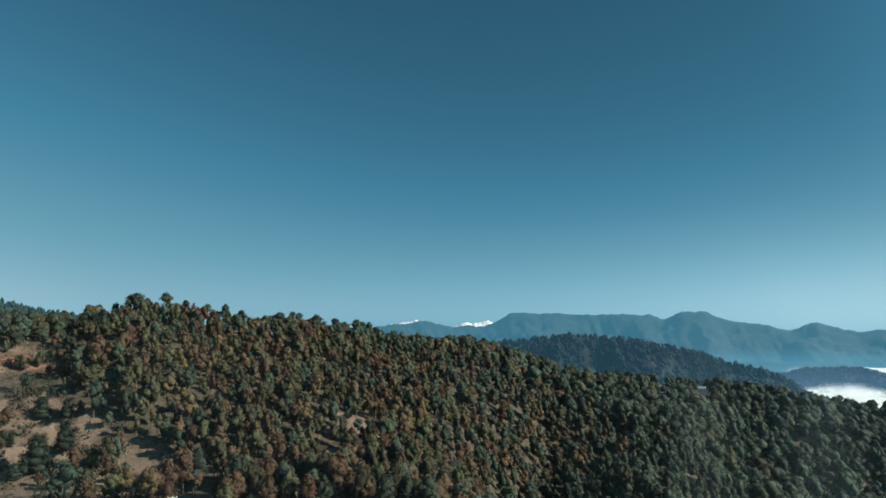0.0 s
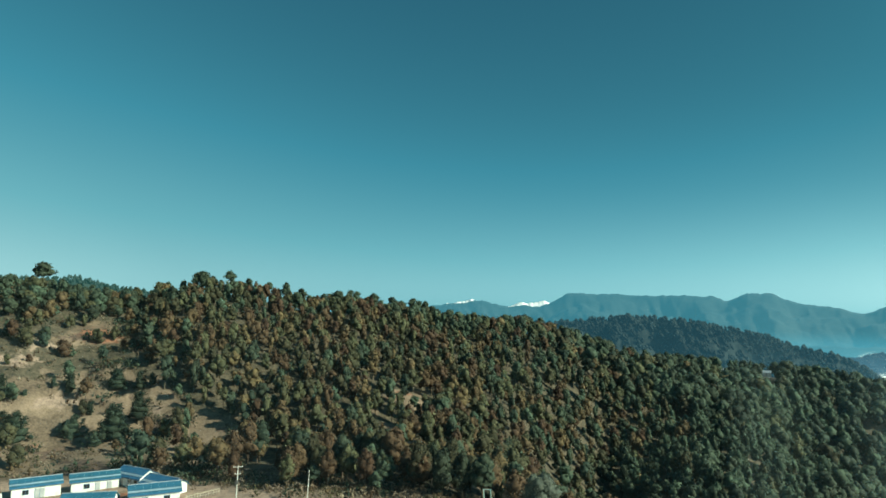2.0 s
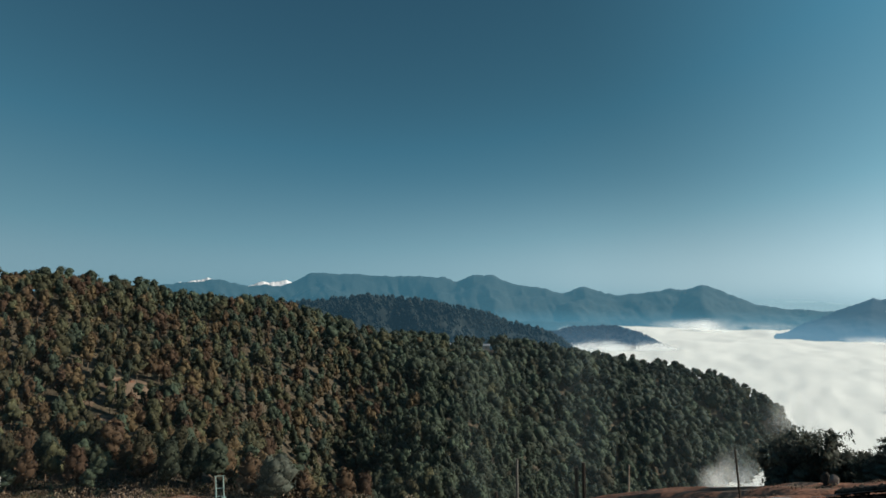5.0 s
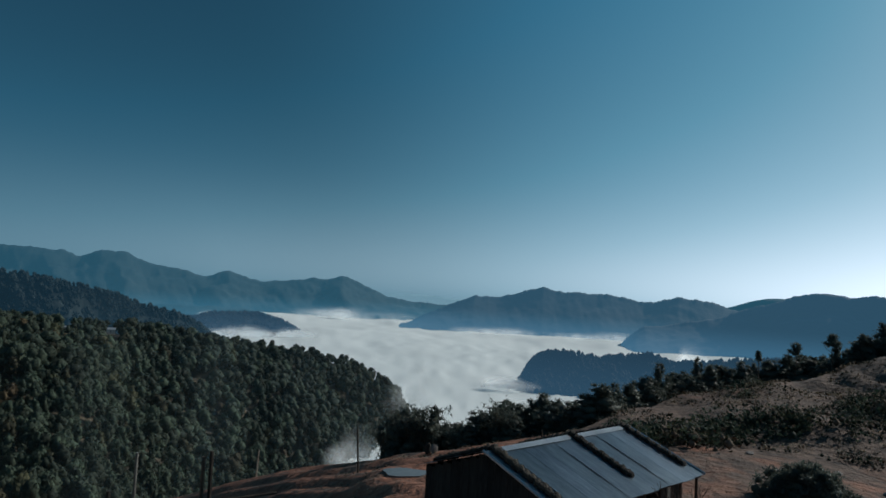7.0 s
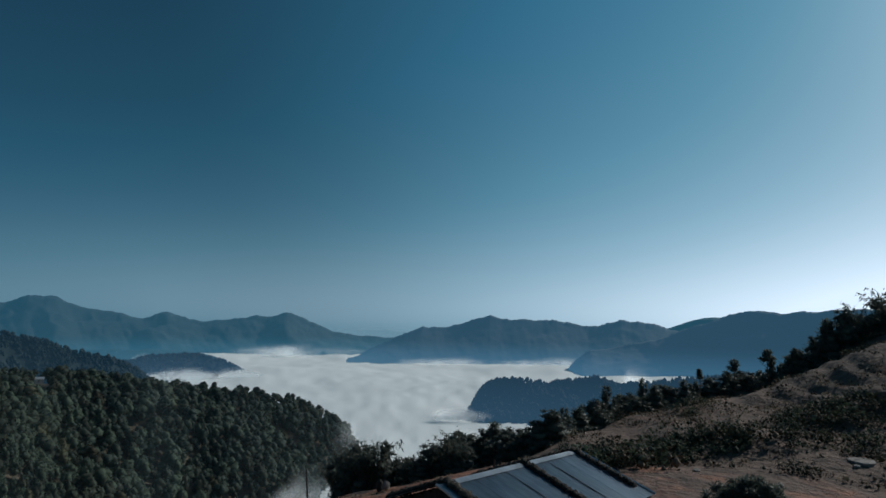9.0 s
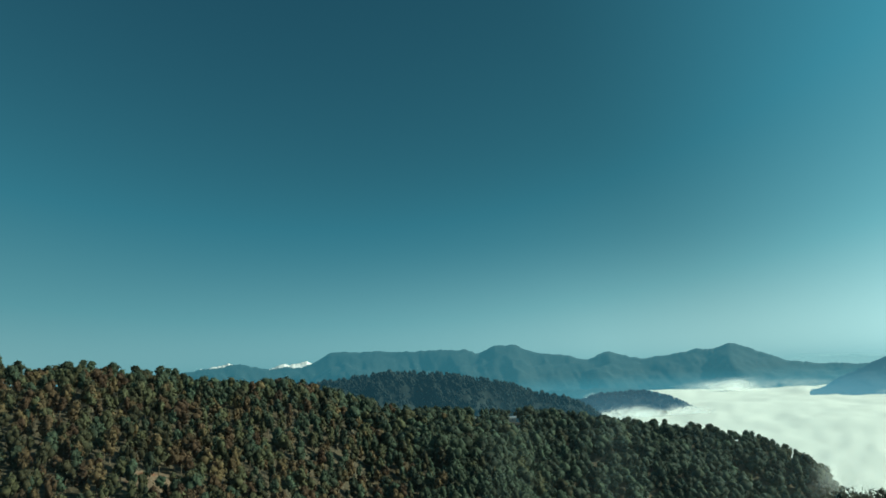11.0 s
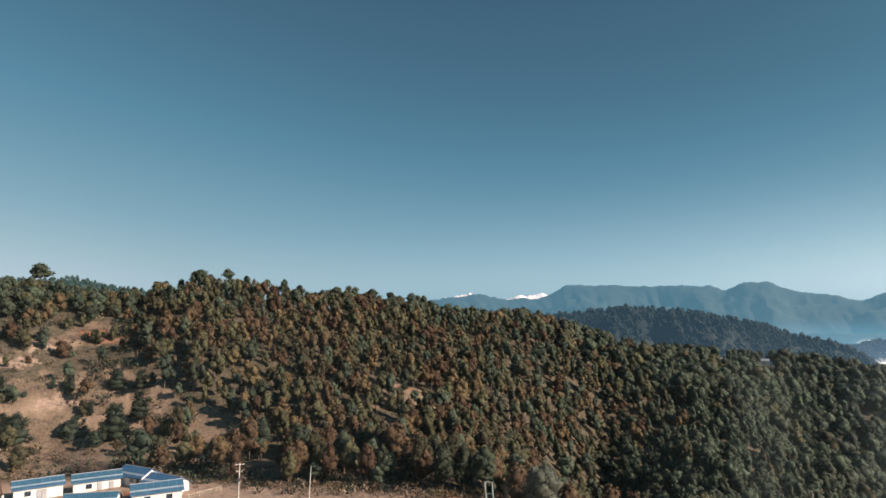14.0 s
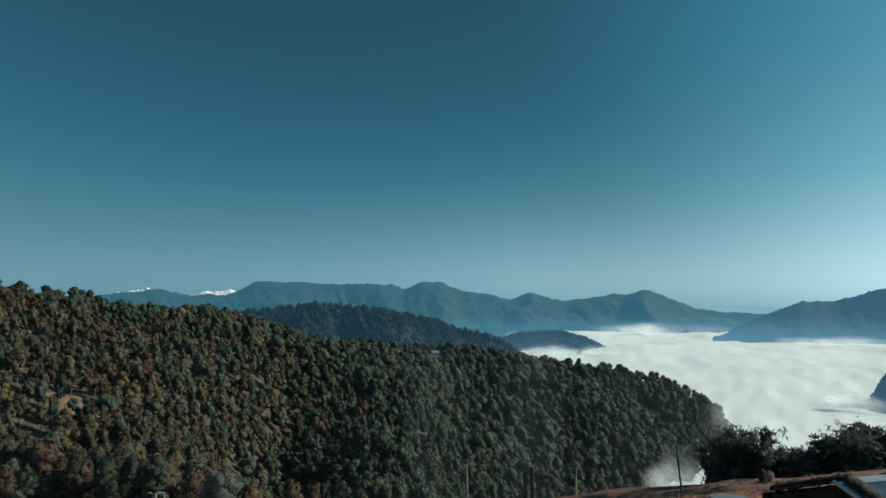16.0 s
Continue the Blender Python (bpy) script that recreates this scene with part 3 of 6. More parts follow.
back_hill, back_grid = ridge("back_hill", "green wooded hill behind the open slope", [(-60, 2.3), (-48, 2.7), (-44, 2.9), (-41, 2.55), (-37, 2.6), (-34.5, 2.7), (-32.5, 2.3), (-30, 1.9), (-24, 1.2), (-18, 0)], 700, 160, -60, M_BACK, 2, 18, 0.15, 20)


# ---------------------------------------------------------------- cloud sea
def cloud_material():
    m = bpy.data.materials.new("cloud_top")
    m.use_nodes = True
    n, l = m.node_tree.nodes, m.node_tree.links
    b = n["Principled BSDF"]
    b.inputs["Base Color"].default_value = (0.94, 0.99, 0.975, 1)
    b.inputs["Roughness"].default_value = 1.0
    b.inputs["Specular IOR Level"].default_value = 0.0
    return m


M_CLOUD = cloud_material()


def build_cloud():
    az = np.arange(16, 100, 0.36)
    r = np.geomspace(420, 4960, 260)
    A, R = np.meshgrid(az, r, indexing="ij")
    a = np.radians(A)
    X, Y = np.sin(a) * R, np.cos(a) * R
    Z = CLOUD + 3 - 17 * smooth(1900, 3000, R) + 11.0 * fbm(X / 420, Y / 520, 51, 2)
    Z = Z + R * (0.0027 * fbm(A / 2.6, np.log(R) / 0.20, 52, 3) + 0.0014 * np.abs(fbm(A / 1.3, np.log(R) / 0.11, 53, 2)))
    V = np.stack([X, Y, Z], -1).reshape(-1, 3)
    na, nr = A.shape
    i = np.arange(na * nr).reshape(na, nr)
    F = np.stack([i[:-1, :-1], i[:-1, 1:], i[1:, 1:], i[1:, :-1]], -1).reshape(-1, 4)[:, ::-1]
    return tagged(new("cloud_sea", mesh_from("cloud_sea", V, F, [M_CLOUD], flat=False)), "white sea of cloud filling the valley", "cloud", kind="stuff")


build_cloud()


# ---------------------------------------------------------------- trees
ICO_V = np.array([(0, 0, 1), (0.894, 0, 0.447), (0.276, 0.851, 0.447), (-0.724, 0.526, 0.447), (-0.724, -0.526, 0.447), (0.276, -0.851, 0.447),
                  (0.724, 0.526, -0.447), (-0.276, 0.851, -0.447), (-0.894, 0, -0.447), (-0.276, -0.851, -0.447), (0.724, -0.526, -0.447), (0, 0, -1)])
OCT_V = np.array([(0, 0, 1), (1, 0, 0), (0, 1, 0), (-1, 0, 0), (0, -1, 0), (0, 0, -1)], float)
OCT_F = np.array([(0, 1, 2), (0, 2, 3), (0, 3, 4), (0, 4, 1), (5, 2, 1), (5, 3, 2), (5, 4, 3), (5, 1, 4)])
ICO_F = np.array([(0, k, k % 5 + 1) for k in range(1, 6)] + [(11, 6 + (k + 1) % 5, 6 + k) for k in range(5)]
                 + [(k, 5 + k, k % 5 + 1) for k in range(1, 6)] + [(k % 5 + 1, 5 + k, 6 + k % 5) for k in range(1, 6)])


def crown_geo(rng, kind, clumps, tufts, base=0.24, width=0.30, lump=1.0, frond=1.0):
    """A small shrub or far tree one metre high: a few jagged clumps and loose tufts standing out of them."""
    V, F, n = [], [], 0

    def girth(t):
        if kind == "round":
            return math.sqrt(max(0.0, 1 - (2 * t - 0.9) ** 2 / 1.25))
        return (1 - t ** 2.4) * (0.6 + 0.4 * min(1, t / 0.3))

    for k in range(clumps):
        t = (k + rng.random() * 0.9) / clumps
        ang = k * 2.39996 + rng.uniform(-0.5, 0.5)
        w = girth(t) * width
        size = (0.075 + 0.10 * girth(t)) * rng.uniform(0.75, 1.25) * (12 / clumps) ** 0.33 * (1.0 if kind != "round" else 1.15)
        rad = max(0.0, w - size * 0.6) * rng.uniform(0.75, 1.12)
        c = np.array((math.cos(ang) * rad, math.sin(ang) * rad, base + t * (0.97 - base)))
        spin = rng.uniform(0, 6.28)
        v = OCT_V * rng.uniform(0.6, 1.4, (6, 1)) * size * lump * np.array((0.95, 0.95, 1.15))
        v = np.stack([v[:, 0] * math.cos(spin) - v[:, 1] * math.sin(spin), v[:, 0] * math.sin(spin) + v[:, 1] * math.cos(spin), v[:, 2]], -1)
        V.append(v + c)
        F.append(OCT_F + n)
        n += 6
    for k in range(tufts):
        t = rng.random() ** 0.9
        ang = rng.uniform(0, 2 * math.pi)
        w = girth(t) * width * rng.uniform(0.85, 1.18)
        c = np.array((math.cos(ang) * w, math.sin(ang) * w, base + t * (1.02 - base)))
        u = np.array((math.cos(ang), math.sin(ang), rng.uniform(0.1, 1.2)))
        u /= np.linalg.norm(u)
        s = np.cross(u, rng.normal(size=3))
        s /= np.linalg.norm(s)
        q = rng.uniform(0.03, 0.065) * frond
        V.append(np.array([c - s * q * 0.75 - u * q * 0.5, c + s * q * 0.75 - u * q * 0.5, c + u * q * 1.5]))
        F.append(np.array([(0, 1, 2)]) + n)
        n += 3
    return np.concatenate(V), np.concatenate(F)


def bough(g, width, height, sides, rings, tufts, leaf):
    """One bough's foliage: a ragged low dome with sprays of needles standing out of it."""
    waves = [(k, g.uniform(0, 6.28), g.uniform(-8, 8), g.uniform(0.5, 1.0)) for k in (2, 3, 5)]

    def skin(t, ang):
        girth = np.where(t > 0.25, np.sqrt(np.clip(1 - ((t - 0.25) / 0.75) ** 2, 0, 1)), 0.55 + 0.45 * np.clip(t / 0.25, 0, 1))
        rad = width * girth * (1 + 0.20 * sum(a * np.sin(k * ang + p + q * t) for k, p, q, a in waves) / 1.5)
        return np.stack([np.cos(ang) * rad, np.sin(ang) * rad, t * height + 0.12 * height * np.sin(2 * ang + waves[0][1])], -1)

    t, ang = np.meshgrid(np.linspace(0.0, 0.95, rings), np.arange(sides) * 2 * math.pi / sides, indexing="ij")
    ang = ang + (np.arange(rings) % 2)[:, None] * math.pi / sides
    body = skin(t, ang).reshape(-1, 3) * np.append(g.uniform(0.72, 0.98, (rings * sides, 1)).repeat(2, 1), np.ones((rings * sides, 1)), 1)
    n = rings * sides
    V = [np.concatenate([body, [(0, 0, 0.08 * height), (0, 0, 0.96 * height)]])]
    i = np.arange(n).reshape(rings, sides)
    a, b, c, d = i[:-1], np.roll(i[:-1], -1, 1), np.roll(i[1:], -1, 1), i[1:]
    F = [np.stack([a, b, c], -1).reshape(-1, 3), np.stack([a, c, d], -1).reshape(-1, 3),
         np.stack([np.roll(i[0], -1), i[0], np.full(sides, n)], -1), np.stack([i[-1], np.roll(i[-1], -1), np.full(sides, n + 1)], -1)]
    t, ang = g.random(tufts) ** 0.85, g.uniform(0, 2 * math.pi, tufts)
    p = skin(t, ang) * np.append(g.uniform(0.80, 1.12, (tufts, 1)).repeat(2, 1), g.uniform(0.9, 1.1, (tufts, 1)), 1)
    out = np.stack([np.cos(ang), np.sin(ang), 0.2 + 1.6 * t], -1) + g.normal(size=(tufts, 3)) * 0.7
    out /= np.linalg.norm(out, axis=1)[:, None]
    u = np.cross(out, g.normal(size=(tufts, 3)))
    u /= np.linalg.norm(u, axis=1)[:, None]
    w = np.cross(out, u)
    w = w * np.where(w[:, 2] < 0, -1.0, 1.0)[:, None]
    q = leaf * g.uniform(0.5, 1.5, (tufts, 1))
    V.append(np.stack([p - u * q - w * q * 0.6, p + u * q - w * q * 0.6, p + w * q * 1.5 + out * q * 0.7], 1).reshape(-1, 3))
    F.append(np.arange(tufts * 3).reshape(-1, 3) + n + 2)
    return np.concatenate(V), np.concatenate(F)


def lobed_crown(g, base, width, point, boughs, sides, rings, tufts, leaf):
    """Crown of a tree one metre high: boughs of foliage set round the stem, one above the other, with the leading one on top."""
    V, F, n = [], [], 0
    turn = g.uniform(0, 6.28)
    for k in range(boughs):
        t = (k + 0.35 + g.uniform(-0.25, 0.25)) / boughs
        last = k == boughs - 1
        girth = math.sqrt(max(0.12, 1 - abs((t - 0.3) / 0.75) ** point))
        ang = turn + k * 2.39996 + g.uniform(-0.5, 0.5)
        off = 0.0 if last else width * girth * g.uniform(0.28, 0.50)
        wide = width * girth * g.uniform(0.62, 0.84) * (1.12 if last else 1.0)
        tall = (1 - base) * g.uniform(0.36, 0.52) * (0.55 + 0.45 * girth)
        z = 1.0 - tall if last else base + t * (1 - base) * 0.82
        v, f = bough(g, wide, tall, sides, rings, tufts, leaf)
        V.append(v + np.array((math.cos(ang) * off, math.sin(ang) * off, z)))
        F.append(f + n)
        n += len(v)
    return np.concatenate(V), np.concatenate(F)


def trunk_geo(rng, top=0.7, radius=0.022, sides=6, rings=4, limbs=0):
    V, F = [], []
    lean = rng.uniform(-0.02, 0.02, 2)

    def tube(p0, p1, r0, r1, rings):
        start = sum(len(v) for v in V)
        d = p1 - p0
        d = d / np.linalg.norm(d)
        a = np.cross(d, (0.3, 0.9, 0.1))
        a /= np.linalg.norm(a)
        b = np.cross(d, a)
        ring = []
        for k in range(rings + 1):
            s = k / rings
            c = p0 + (p1 - p0) * s + np.append(rng.uniform(-0.006, 0.006, 2), 0) * (0 < k < rings)
            rr = r0 + (r1 - r0) * s
            for j in range(sides):
                g = 2 * math.pi * j / sides
                ring.append(c + (a * math.cos(g) + b * math.sin(g)) * rr)
        V.append(np.array(ring))
        for k in range(rings):
            for j in range(sides):
                p, q = start + k * sides + j, start + k * sides + (j + 1) % sides
                F.append((p, q, q + sides))
                F.append((p, q + sides, p + sides))

    tube(np.array((0, 0, -0.06)), np.array((lean[0], lean[1], top)), radius, radius * 0.35, rings)
    for k in range(limbs):
        h = rng.uniform(0.25, 0.6)
        g = k * 2.4 + rng.uniform(-0.4, 0.4)
        p = np.array((lean[0] * h, lean[1] * h, h))
        tube(p, p + np.array((math.cos(g), math.sin(g), 0.7)) * rng.uniform(0.14, 0.24), radius * 0.5, radius * 0.15, 2)
    return np.concatenate(V), np.array(F)


rng = np.random.default_rng(7)
SHAPES = ((0.28, 0.24, 1.9), (0.32, 0.23, 2.2), (0.36, 0.28, 2.3), (0.22, 0.22, 1.7), (0.40, 0.265, 2.5), (0.30, 0.30, 2.3), (0.26, 0.21, 1.8), (0.34, 0.255, 2.1), (0.44, 0.245, 2.4), (0.20, 0.20, 1.7))
LOW = [lobed_crown(rng, b, w, p, 5, 6, 3, 20, 0.036) for b, w, p in SHAPES]
WEST = [lobed_crown(rng, b * 0.45, w * 1.42, p, 6, 6, 3, 40, 0.038) for b, w, p in SHAPES]
FAR = [lobed_crown(rng, b * 0.5, w * 1.52, p, 4, 6, 3, 16, 0.044) for b, w, p in SHAPES]
TINY = [crown_geo(rng, k, 4, 6, 0.05, w, 1.3, 1.0) for k, w in (("round", 0.5), ("round", 0.42), ("round", 0.6), ("pine", 0.4))]
LOW_TRUNK = [trunk_geo(rng, 0.6, 0.016, 4, 1) for _ in range(3)]


def toned(me, values):
    """Gives a crown, or each crown of a stand, its own tone."""
    values = np.broadcast_to(np.asarray(values, np.float32), (len(me.vertices),))
    me.attributes.new("tone", "FLOAT", "POINT").data.foreach_set("value", np.ascontiguousarray(values))
    return me


def scatter_mesh(name, placed, crowns, trunks=None):
    """One mesh of many trees. placed: rows of x, y, z, height, turn, variant, leaf material."""
    V, F, I, T, n = [], [], [], [], 0
    P = np.array(placed)
    for source, is_trunk in ((crowns, False), (trunks or [], True)):
        for k, (v, f) in enumerate(source):
            rows = P[(P[:, 5].astype(int) % len(source)) == k]
            if not len(rows):
                continue
            c, s = np.cos(rows[:, 4]), np.sin(rows[:, 4])
            h = rows[:, 3]
            squash = 0.85 + 0.3 * ((rows[:, 4] * 7.7) % 1.0)
            x = (c[:, None] * v[:, 0] - s[:, None] * v[:, 1]) * (h * squash)[:, None] + rows[:, 0][:, None]
            y = (s[:, None] * v[:, 0] + c[:, None] * v[:, 1]) * (h * squash)[:, None] + rows[:, 1][:, None]
            z = v[None, :, 2] * h[:, None] + rows[:, 2][:, None]
            V.append(np.stack([x, y, z], -1).reshape(-1, 3))
            T.append(np.repeat((rows[:, 4] * 31.7) % 1.0, len(v)))
            F.append((f[None] + (np.arange(len(rows)) * len(v))[:, None, None] + n).reshape(-1, 3))
            I.append(np.repeat(np.full(len(rows), 5) if is_trunk else rows[:, 6].astype(int), len(f)))
            n += len(rows) * len(v)
    me = mesh_from(name, np.concatenate(V), np.concatenate(F), LEAVES + [M_BARK, M_STRAW], np.concatenate(I), flat=False)
    return toned(me, np.concatenate(T))


def leaf_kind(az, u, rnd, x, y):
    """Green, olive or russet, by the stand: the sunlit western stand is the driest."""
    dry = (1 - smooth(-2, 20, az + fbm(x / 60, y / 60, 61, 2) * 10)) * (0.45 + 0.55 * smooth(-0.3, 0.3, fbm(x / 28, y / 28, 63, 3)))
    dry = dry * (1 - 0.55 * smooth(0.55, 0.85, u)) * (0.6 + 0.4 * smooth(-34, -26, az))
    k = np.where(rnd < dry * 0.68, 2, np.where(rnd < dry * 0.97 + 0.22 - 0.16 * smooth(6, 20, az), 1, 0))
    k = np.where((rnd > 0.94) & (az < -15), 3, k)
    shade = np.modf(rnd * 37.7)[0]
    east = smooth(-1.5, 2.5, az - gully_line(u) + fbm(x / 40, y / 40, 65, 2) * 3)             # beyond the gully darker leaves stand in for the hill's shaded side
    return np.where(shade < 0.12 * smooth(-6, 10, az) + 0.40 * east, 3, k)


SPACING = 4.55
gx, gy = np.meshgrid(np.arange(-330, 560, SPACING), np.arange(60, 760, SPACING))
gx, gy = gx.ravel() + rng.uniform(-2.6, 2.6, gx.size), gy.ravel() + rng.uniform(-2.6, 2.6, gy.size)
ga, gr = np.degrees(np.arctan2(gx, gy)), np.hypot(gx, gy)
fr_, cr_ = curve(FOOT_R, ga), curve(CREST_R, ga)
ok = (ga > -56) & (ga < 48) & (gr > fr_ - 7) & (gr < cr_ + 12)
gx, gy, ga, gr, fr_, cr_ = (v[ok] for v in (gx, gy, ga, gr, fr_, cr_))
keep = rng.random(len(gx)) < cover(ga, gr) * (1 - 0.44 * smooth(340, 380, gr)) * np.where(ga < -29.5, 0.14 + 0.66 * smooth(0.5, 0.72, (gr - fr_) / (cr_ - fr_)), 1.0)
gx, gy, ga, gr, fr_, cr_ = (v[keep] for v in (gx, gy, ga, gr, fr_, cr_))
gz = terrain(ga, gr)
keep = (gz > CLOUD - 6) & ~((gr > cr_ - 90) & ((np.abs(ga - 21.3) < 0.5) | (np.abs(ga - 18.2) < 0.36)))     # room for two cottages
gx, gy, ga, gr, fr_, cr_, gz = (v[keep] for v in (gx, gy, ga, gr, fr_, cr_, gz))
gh = (5.4 + 6.4 * rng.random(len(gx)) ** 1.3) * np.where(ga < -29.5, 0.66 + 0.16 * smooth(0.6, 0.85, (gr - fr_) / (cr_ - fr_)), 1.0)
gh = gh * (1 - 0.26 * smooth(0.88, 0.98, (gr - fr_) / (cr_ - fr_)))
gh = gh * (1 + 0.28 * smooth(340, 380, gr)) * (1 + 0.14 * smooth(10, 18, ga))
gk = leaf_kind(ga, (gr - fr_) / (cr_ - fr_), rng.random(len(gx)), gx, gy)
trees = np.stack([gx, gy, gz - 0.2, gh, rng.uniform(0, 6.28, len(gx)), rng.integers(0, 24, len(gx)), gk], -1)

near_stand = (ga > -26) & (ga < 16) & (gr < fr_ + 26)
single = trees[near_stand][:260]
crowd = np.concatenate([trees[~near_stand], trees[near_stand][260:]])
open_top = np.degrees(np.arctan2(crowd[:, 0], crowd[:, 1])) < -29.5
west_stand = new("crest_pine_stand", scatter_mesh("crest_pine_stand", crowd[open_top], WEST, LOW_TRUNK))
tagged(west_stand, "loose stand of broad green and russet pines above the dry slope", "forest", kind="stuff")
crowd = crowd[~open_top]
distant = np.hypot(crowd[:, 0], crowd[:, 1]) > 360
far_stand = new("far_pine_stand", scatter_mesh("far_pine_stand", crowd[distant], FAR))
tagged(far_stand, "dark green pines packed along the upper slope", "forest", kind="stuff")
forest = new("pine_forest", scatter_mesh("pine_forest", crowd[~distant], LOW, LOW_TRUNK))
tagged(forest, "dense pine forest, green to russet, covering the slope", "forest", kind="stuff")


def tree_set(kind, crown_mesh, trunk_mesh, label, category):
    root = new(kind)
    c, t = new("crown", crown_mesh), new("trunk", trunk_mesh)
    c.parent = t.parent = root
    tagged(root, label, category)
    return root


def single_tree(variants, kind, row, label, category, group=""):
    """A tree of its own: an empty at its base with trunk and crown."""
    cm, tm = variants[int(row[5]) % len(variants)]
    ob = tree_set(kind, cm, tm, label, category)
    if group:
        tagged(ob, group=group)
    ob.matrix_world = pose(row[0], row[1], row[2], 0, 0, math.degrees(row[4])) @ Matrix.Diagonal((row[3], row[3], row[3], 1))
    return ob


def feather_geo(g, clusters, leaves, base=0.1, width=0.34, size=0.13, leaf=0.028):
    """Crown of a tree one metre high as separate sprays of narrow leaves with gaps between them."""
    V, F, n = [], [], 0
    for k in range(4):
        t = (k + 0.4) / 4
        w = width * (0.78 - 0.55 * t ** 2)
        V.append(ICO_V * g.uniform(0.65, 1.15, (12, 1)) * np.array((w, w, (0.9 - base) * 0.2)) + np.array((g.uniform(-0.05, 0.05), g.uniform(-0.05, 0.05), base + t * (0.85 - base))))
        F.append(ICO_F + n)
        n += 12
    for k in range(clusters):
        t = (k + g.random()) / clusters
        ang = k * 2.39996 + g.uniform(-0.6, 0.6)
        wide = width * (1 - 0.75 * t ** 2) * g.uniform(0.25, 1.1)
        c = np.array((math.cos(ang) * wide, math.sin(ang) * wide, base + t * (0.95 - base)))
        s = size * g.uniform(0.6, 1.25) * (1 - 0.35 * t)
        V.append(ICO_V * g.uniform(0.6, 1.2, (12, 1)) * s * np.array((0.55, 0.55, 0.5)) + c)
        F.append(ICO_F + n)
        n += 12
        d = g.normal(size=(leaves, 3))
        d /= np.linalg.norm(d, axis=1)[:, None]
        p = c + d * s * g.uniform(0.35, 1.0, (leaves, 1)) * np.array((1, 1, 0.75))
        u = d + np.array((0, 0, 0.25)) + g.normal(size=(leaves, 3)) * 0.5
        u /= np.linalg.norm(u, axis=1)[:, None]
        w = np.cross(u, g.normal(size=(leaves, 3)))
        w /= np.linalg.norm(w, axis=1)[:, None]
        q = leaf * g.uniform(0.6, 1.4, (leaves, 1))
        V.append(np.stack([p - w * q * 0.45, p + w * q * 0.45, p + u * q * 1.9], 1).reshape(-1, 3))
        F.append(np.arange(leaves * 3).reshape(-1, 3) + n)
        n += leaves * 3
    return np.concatenate(V), np.concatenate(F)


def lobed_meshes(shapes, mat, boughs, sides, rings, tufts, leaf, limbs, stem=0.018, reach=0.75):
    out = []
    for k, (base, width, point) in enumerate(shapes):
        v, f = lobed_crown(rng, base, width, point, boughs, sides, rings, tufts, leaf)
        tv, tf = trunk_geo(rng, reach, stem, 7, 5, limbs)
        out.append((toned(mesh_from("crown", v, f, [mat], flat=False), (k * 0.618 + 0.2) % 1.0), mesh_from("trunk", tv, tf, [M_BARK], flat=False)))
    return out


PINES = {k: lobed_meshes(SHAPES[:6], m, 9, 7, 4, 60, 0.022, 4) for k, m in ((0, M_GREEN), (1, M_OLIVE), (2, M_RUSSET), (3, M_DARK))}
PINE_LABEL = {0: "dark green pine tree at the foot of the slope", 1: "olive green pine tree at the foot of the slope",
              2: "russet brown dry pine tree at the foot of the slope", 3: "very dark leafy tree on the dry slope"}
for row in single:
    single_tree(PINES[int(row[6])], "pine_tree", row, PINE_LABEL[int(row[6])], "tree", "pines at the foot of the slope")


# woods on the distant hills
def hill_woods(name, label, grid, count, low, high, seed, crest_bias=0.5):
    A, T, V = grid
    g = np.random.default_rng(seed)
    rows = []
    na, nt = A.shape
    i = g.integers(2, na - 2, count)
    t = np.where(g.random(count) < crest_bias, g.normal(0, 0.03, count), -g.random(count) ** 1.3 * 0.8)
    j = np.clip(((t + 1) / 2 * (nt - 1)), 0, nt - 2)
    j0 = j.astype(int)
    w = (j - j0)[:, None]
    P = V[i, j0] * (1 - w) + V[i, j0 + 1] * w
    P = P + (V[i + 1, j0] - V[i, j0]) * g.random(count)[:, None]
    ok = P[:, 2] > CLOUD - 4
    P = P[ok]
    rows = np.stack([P[:, 0], P[:, 1], P[:, 2] - 0.5, g.uniform(low, high, len(P)), g.uniform(0, 6.28, len(P)), g.integers(0, 12, len(P)), np.zeros(len(P))], -1)
    me = scatter_mesh(name, rows, TINY)
    # woods take the hill's material with its haze glow
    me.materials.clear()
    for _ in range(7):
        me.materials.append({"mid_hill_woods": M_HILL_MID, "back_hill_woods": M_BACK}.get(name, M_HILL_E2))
    return tagged(new(name, me), label, "woods", kind="stuff")


hill_woods("mid_hill_woods", "dark dense woods covering the hill", mid_grid, 2900, 5, 10, 71, 0.15)
hill_woods("hump_hill_woods", "dark woods on the low hump", hump_grid, 900, 6, 11, 73, 0.4)
hill_woods("valley_hill_woods", "dark woods on the hill in the cloud", valley_grid, 2600, 5, 10, 75, 0.3)
hill_woods("back_hill_woods", "green woods on the hill behind the slope", back_grid, 1300, 2.5, 5, 77, 0.5)


# ---------------------------------------------------------------- placing
def ground_hit(az, el, start=20.0, end=700.0):
    """The spot of ground that lies in a direction from the viewpoint."""
    r = np.arange(start, end, 0.5)
    z = terrain(np.full(r.shape, float(az)), r)
    k = np.argmax(z >= r * math.tan(radians(el)))
    return spot(az, r[k], z[k])


def ground_spot(az, r):
    return spot(az, r, float(terrain(az, r)))


